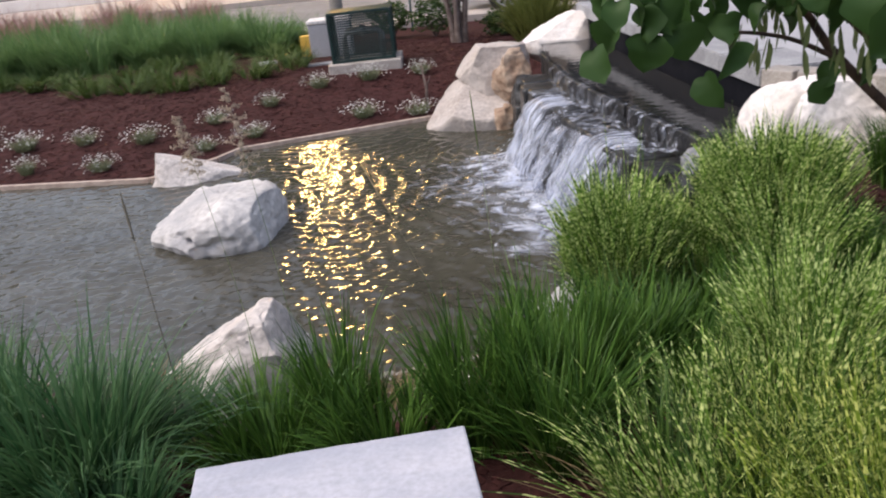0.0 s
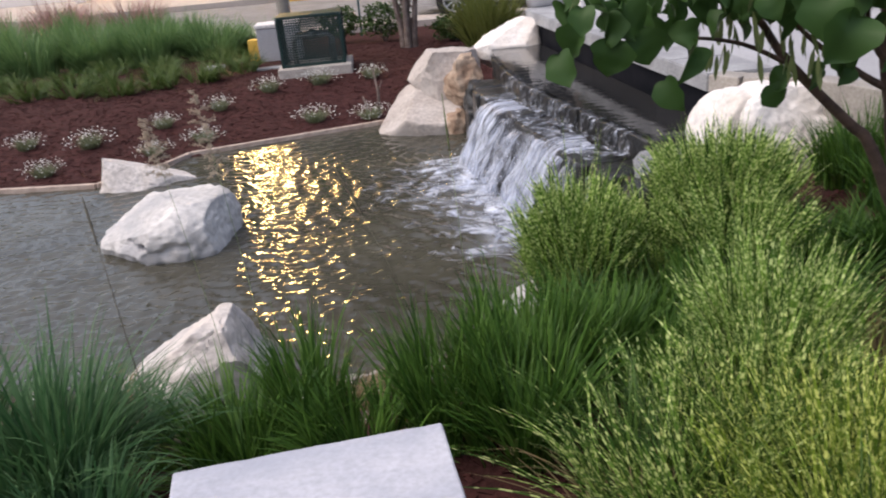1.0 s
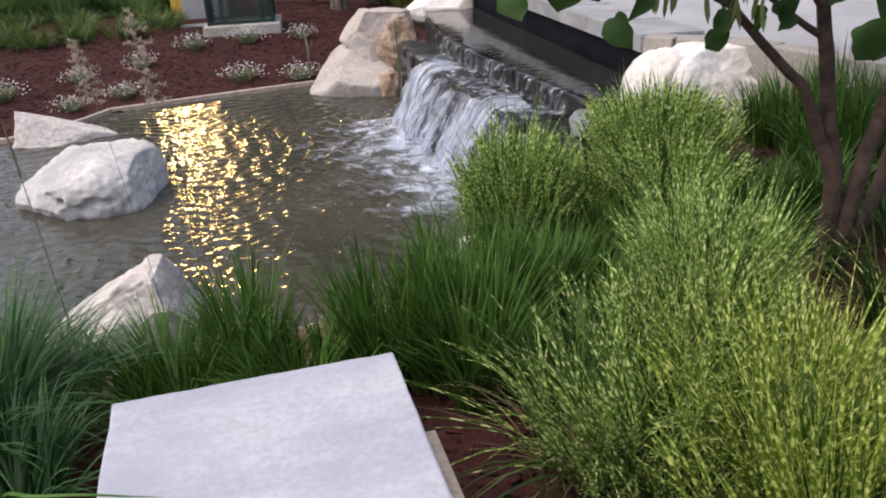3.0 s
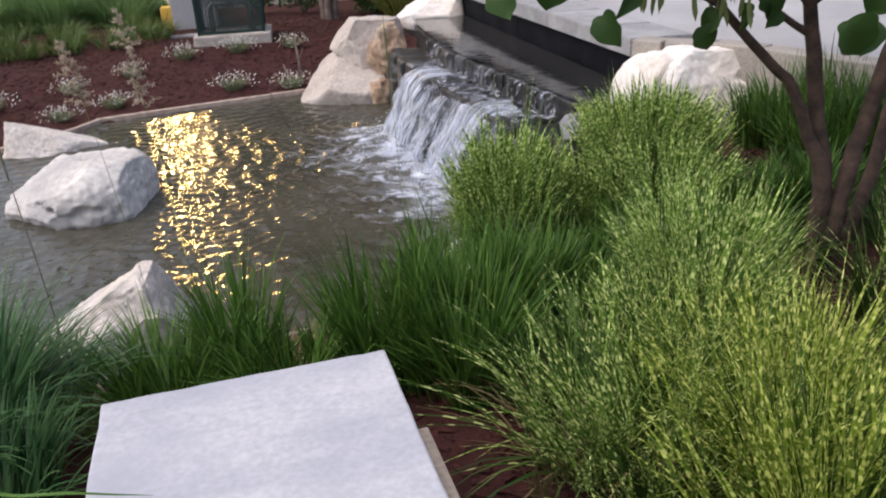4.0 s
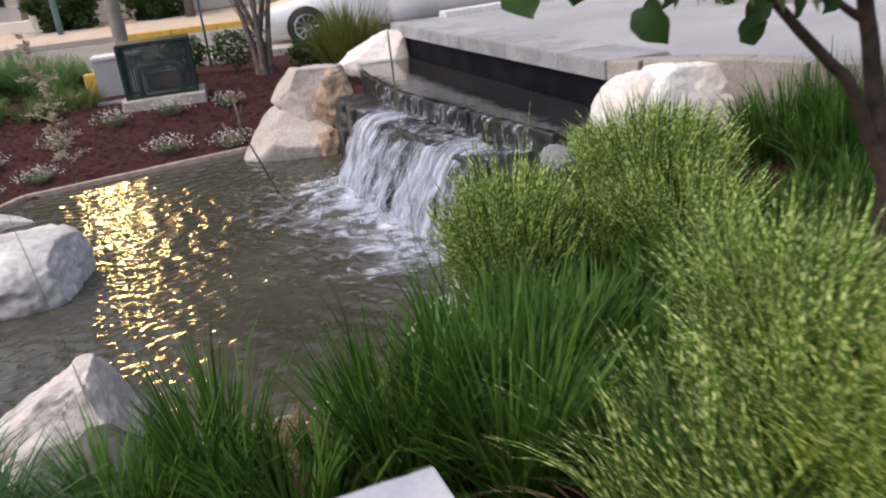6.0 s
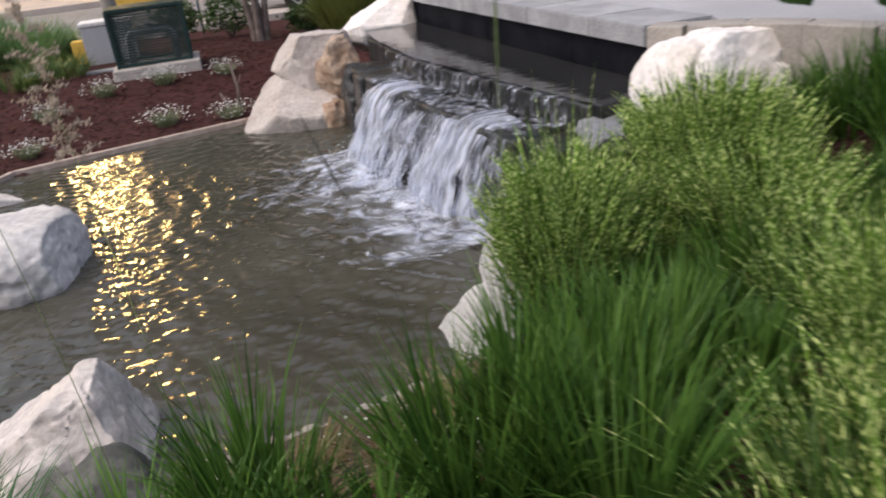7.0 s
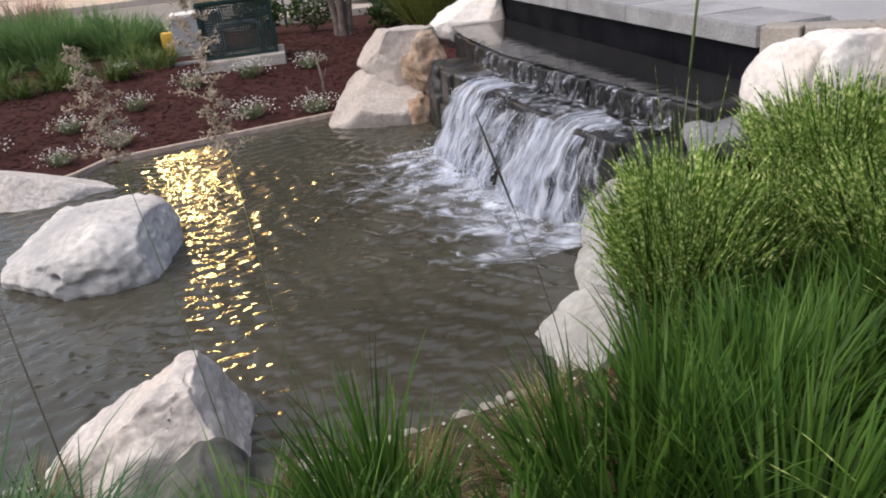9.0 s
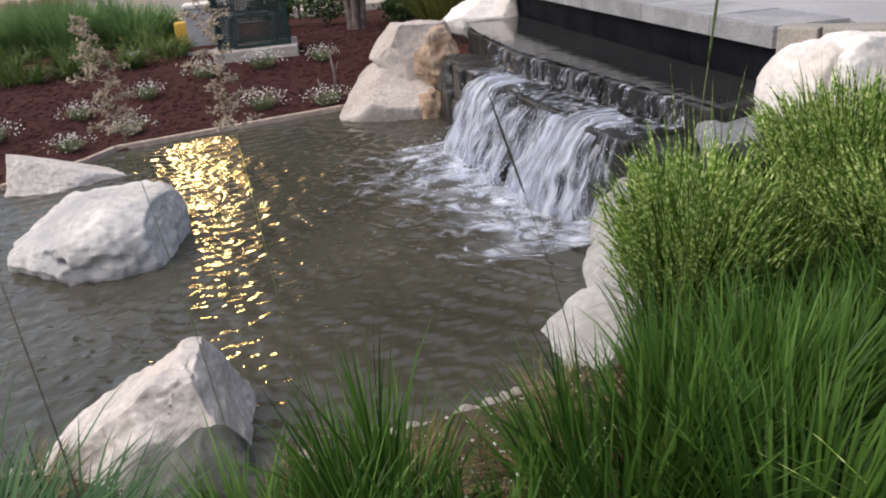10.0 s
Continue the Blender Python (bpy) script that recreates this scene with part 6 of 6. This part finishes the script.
def street_trees():
    for k, (x, y, h, r) in enumerate([(-6.2, 29.5, 4.2, 1.5), (-3.4, 29.8, 4.2, 1.35), (6.0, 29, 4, 2.4), (11, 29.5, 4, 2.4)]):
        root = thing("street_tree", "dark leafy tree before the building", "tree", "street trees", at=(x, y, ROAD_Z + 0.14))
        part("trunk", tube("trunk", [(0, 0, 0), (0.05, 0, 0.8), (0, 0.05, 1.6)], [0.14, 0.11, 0.08], 8), PALE_BARK, root)
        part("crown", leaf_cloud(5200, r, r, h / 2, 0.12, 60 + k), SHRUB, root).location.z = -0.75
    # tall trees added with crowns out of view, to darken the pond's reflection
    for k, (x, y) in enumerate([(-2.2, 28.2), (2.4, 28.6), (7.2, 28.2), (12.5, 28.6), (-9.9, 33.5), (-13.5, 56), (-43, 58)]):
        root = thing("tall_street_tree", "tall tree added to darken the pond's reflection, crown out of view", "tree", "tall street trees", at=(x, y, ROAD_Z + 0.14))
        part("trunk", tube("trunk", [(0, 0, 0), (0.05, 0, 2.0), (0, 0.1, 5.0), (0.2, 0.1, 10)], [0.15, 0.13, 0.10, 0.03], 9), PALE_BARK, root)
        part("crown", leaf_cloud(3600, *((2.7, 2.2, 6.0, 0.42) if y < 40 else (4.4, 3.0, 8.4, 0.6)), 160 + k), SHRUB, root).location.z = 3.6
    for k, (x, y) in enumerate([(2.6, 10.9), (3.4, 11.0), (4.3, 11.3), (5.3, 11.5), (6.4, 11.8)]):
        grass("planter_grass", "green grass tuft beyond the plaza kerb", x, y, LAWN, 500, 0.45, 0.5, 0.014, 700 + k, 0.6, 0.3, group="planter grasses", z=PLAZA_Z - 0.25)


street_trees()


def plaza_rocks():
    rock("boulder", "grey boulder standing on the plaza", COPING, (4.35, 6.6, 0.66), (0.75, 0.55, 0.52), 15, seed=91, rough=0.07, power=3)
    rock("boulder", "pale boulder at the plaza's far edge", COPING, (3.65, 9.35, 0.62), (0.55, 0.45, 0.38), 0, seed=93, rough=0.07, power=3)
    rock("boulder", "grey boulder on the plaza", COPING, (5.1, 6.4, 0.66), (0.65, 0.5, 0.48), 40, seed=95, rough=0.07, power=3)
    grass("planter_grass", "low green tuft between the plaza boulders", 4.0, 7.0, LAWN, 300, 0.3, 0.35, 0.012, 770, 0.6, 0.25, group="planter grasses", z=PLAZA_Z - 0.006)


plaza_rocks()


def car():
    """A white saloon parked along the road, seen from its side."""
    root = thing("car", "white parked saloon car with alloy wheels", "car", at=(0.0, 17.05, ROAD_Z), rz=-6)
    # stations along the length: x, half width, sill, belt, roof
    L = [(-0.15, 0.55, 0.42, 0.60, 0.62), (0.0, 0.74, 0.28, 0.66, 0.70), (0.4, 0.84, 0.22, 0.74, 0.80), (1.2, 0.88, 0.20, 0.86, 0.92), (1.55, 0.88, 0.20, 0.90, 1.00), (2.2, 0.89, 0.20, 0.92, 1.36),
         (2.8, 0.89, 0.20, 0.93, 1.44), (3.5, 0.88, 0.20, 0.95, 1.42), (4.1, 0.86, 0.22, 0.97, 1.22), (4.5, 0.82, 0.26, 0.97, 1.02), (4.85, 0.72, 0.34, 0.90, 0.96), (4.95, 0.55, 0.45, 0.80, 0.84)]
    vs, fs = [], []
    for x, w, s, b, r in L:
        ring = [(-w * 0.8, s), (-w, s + 0.14), (-w * 1.01, (s + b) / 2), (-w * 0.97, b), (-w * 0.78, b + (r - b) * 0.85), (-w * 0.55, r), (0, r + 0.02)]
        ring = ring + [(-a, c) for a, c in ring[::-1][1:]]
        vs += [(x, a, c) for a, c in ring]
    n = 13
    for i in range(len(L) - 1):
        for k in range(n - 1):
            fs.append((i * n + k, i * n + k + 1, (i + 1) * n + k + 1, (i + 1) * n + k))
    fs += [tuple(range(n)), tuple((len(L) - 1) * n + k for k in range(n))[::-1]]
    me = mesh_of("body", vs, fs, smooth=True)
    part("body", me, CAR_PAINT, root)
    for k, (xa, xb) in enumerate(((1.85, 2.72), (2.80, 3.75))):
        pts = [(xa, 0.97), (xb, 0.98), (xb - 0.04, 1.34 if k == 0 else 1.28), (xa + (0.42 if k == 0 else 0.04), 1.32 if k == 0 else 1.37)]
        for s in (-1, 1):
            v = [(x, s * (0.885 - 0.24 * (z - 0.95)), z) for x, z in pts]
            v += [(x, y - s * 0.02, z) for x, y, z in v]
            part("side_window", mesh_of("side_window", v, [(0, 1, 2, 3), (4, 7, 6, 5), (0, 4, 5, 1), (1, 5, 6, 2), (2, 6, 7, 3), (3, 7, 4, 0)]), CAR_GLASS, root)
    for s in (-1, 1):
        part("mirror", box(1.78, 1.98, s * 0.93 - 0.08, s * 0.93 + 0.08, 0.95, 1.08, 0.03), CAR_PAINT, root)
        for x in (2.55, 3.5):
            part("door_handle", box(x, x + 0.17, s * 0.905 - 0.015, s * 0.905 + 0.015, 0.80, 0.83, 0.01), CAR_PAINT, root)
        part("headlight", box(0.02, 0.42, s * 0.70 - 0.06, s * 0.70 + 0.06, 0.58, 0.70, 0.03), CAR_GLASS, root)
        part("sill", box(1.2, 3.6, s * 0.86 - 0.02, s * 0.86 + 0.02, 0.16, 0.22, 0.01), RUBBER, root)
    for x in (0.85, 3.68):
        for s in (-1, 1):
            y = s * 0.84
            arch = tube("wheel_arch", [(x, y - s * 0.22, 0.33), (x, y + s * 0.062, 0.33)], 0.375, 28)
            part("wheel_arch", arch, RUBBER, root)
            wh = part("wheel", tube("tyre", [(x, y - s * 0.11, 0.33), (x, y - s * 0.06, 0.33), (x, y + s * 0.05, 0.33), (x, y + s * 0.088, 0.33)], [0.30, 0.325, 0.325, 0.30], 28), RUBBER, root)
            pcs = [tube_data([(x, y + s * 0.05, 0.33), (x, y + s * 0.094, 0.33)], [0.06, 0.05], 10)]
            for k in range(10):
                a = 2 * math.pi * k / 10
                pcs.append(tube_data([(x + 0.04 * math.cos(a), y + s * 0.094, 0.33 + 0.04 * math.sin(a)), (x + 0.225 * math.cos(a), y + s * 0.09, 0.33 + 0.225 * math.sin(a))], [0.018, 0.014], 5))
            ring = [(x + 0.225 * math.cos(t), y + s * 0.09, 0.33 + 0.225 * math.sin(t)) for t in np.linspace(0, 2 * math.pi, 29)]
            pcs.append(tube_data(ring, [0.016] * 29, 5, cap=False))
            part("rim", merged("rim", pcs), ALLOY, wh)


car()
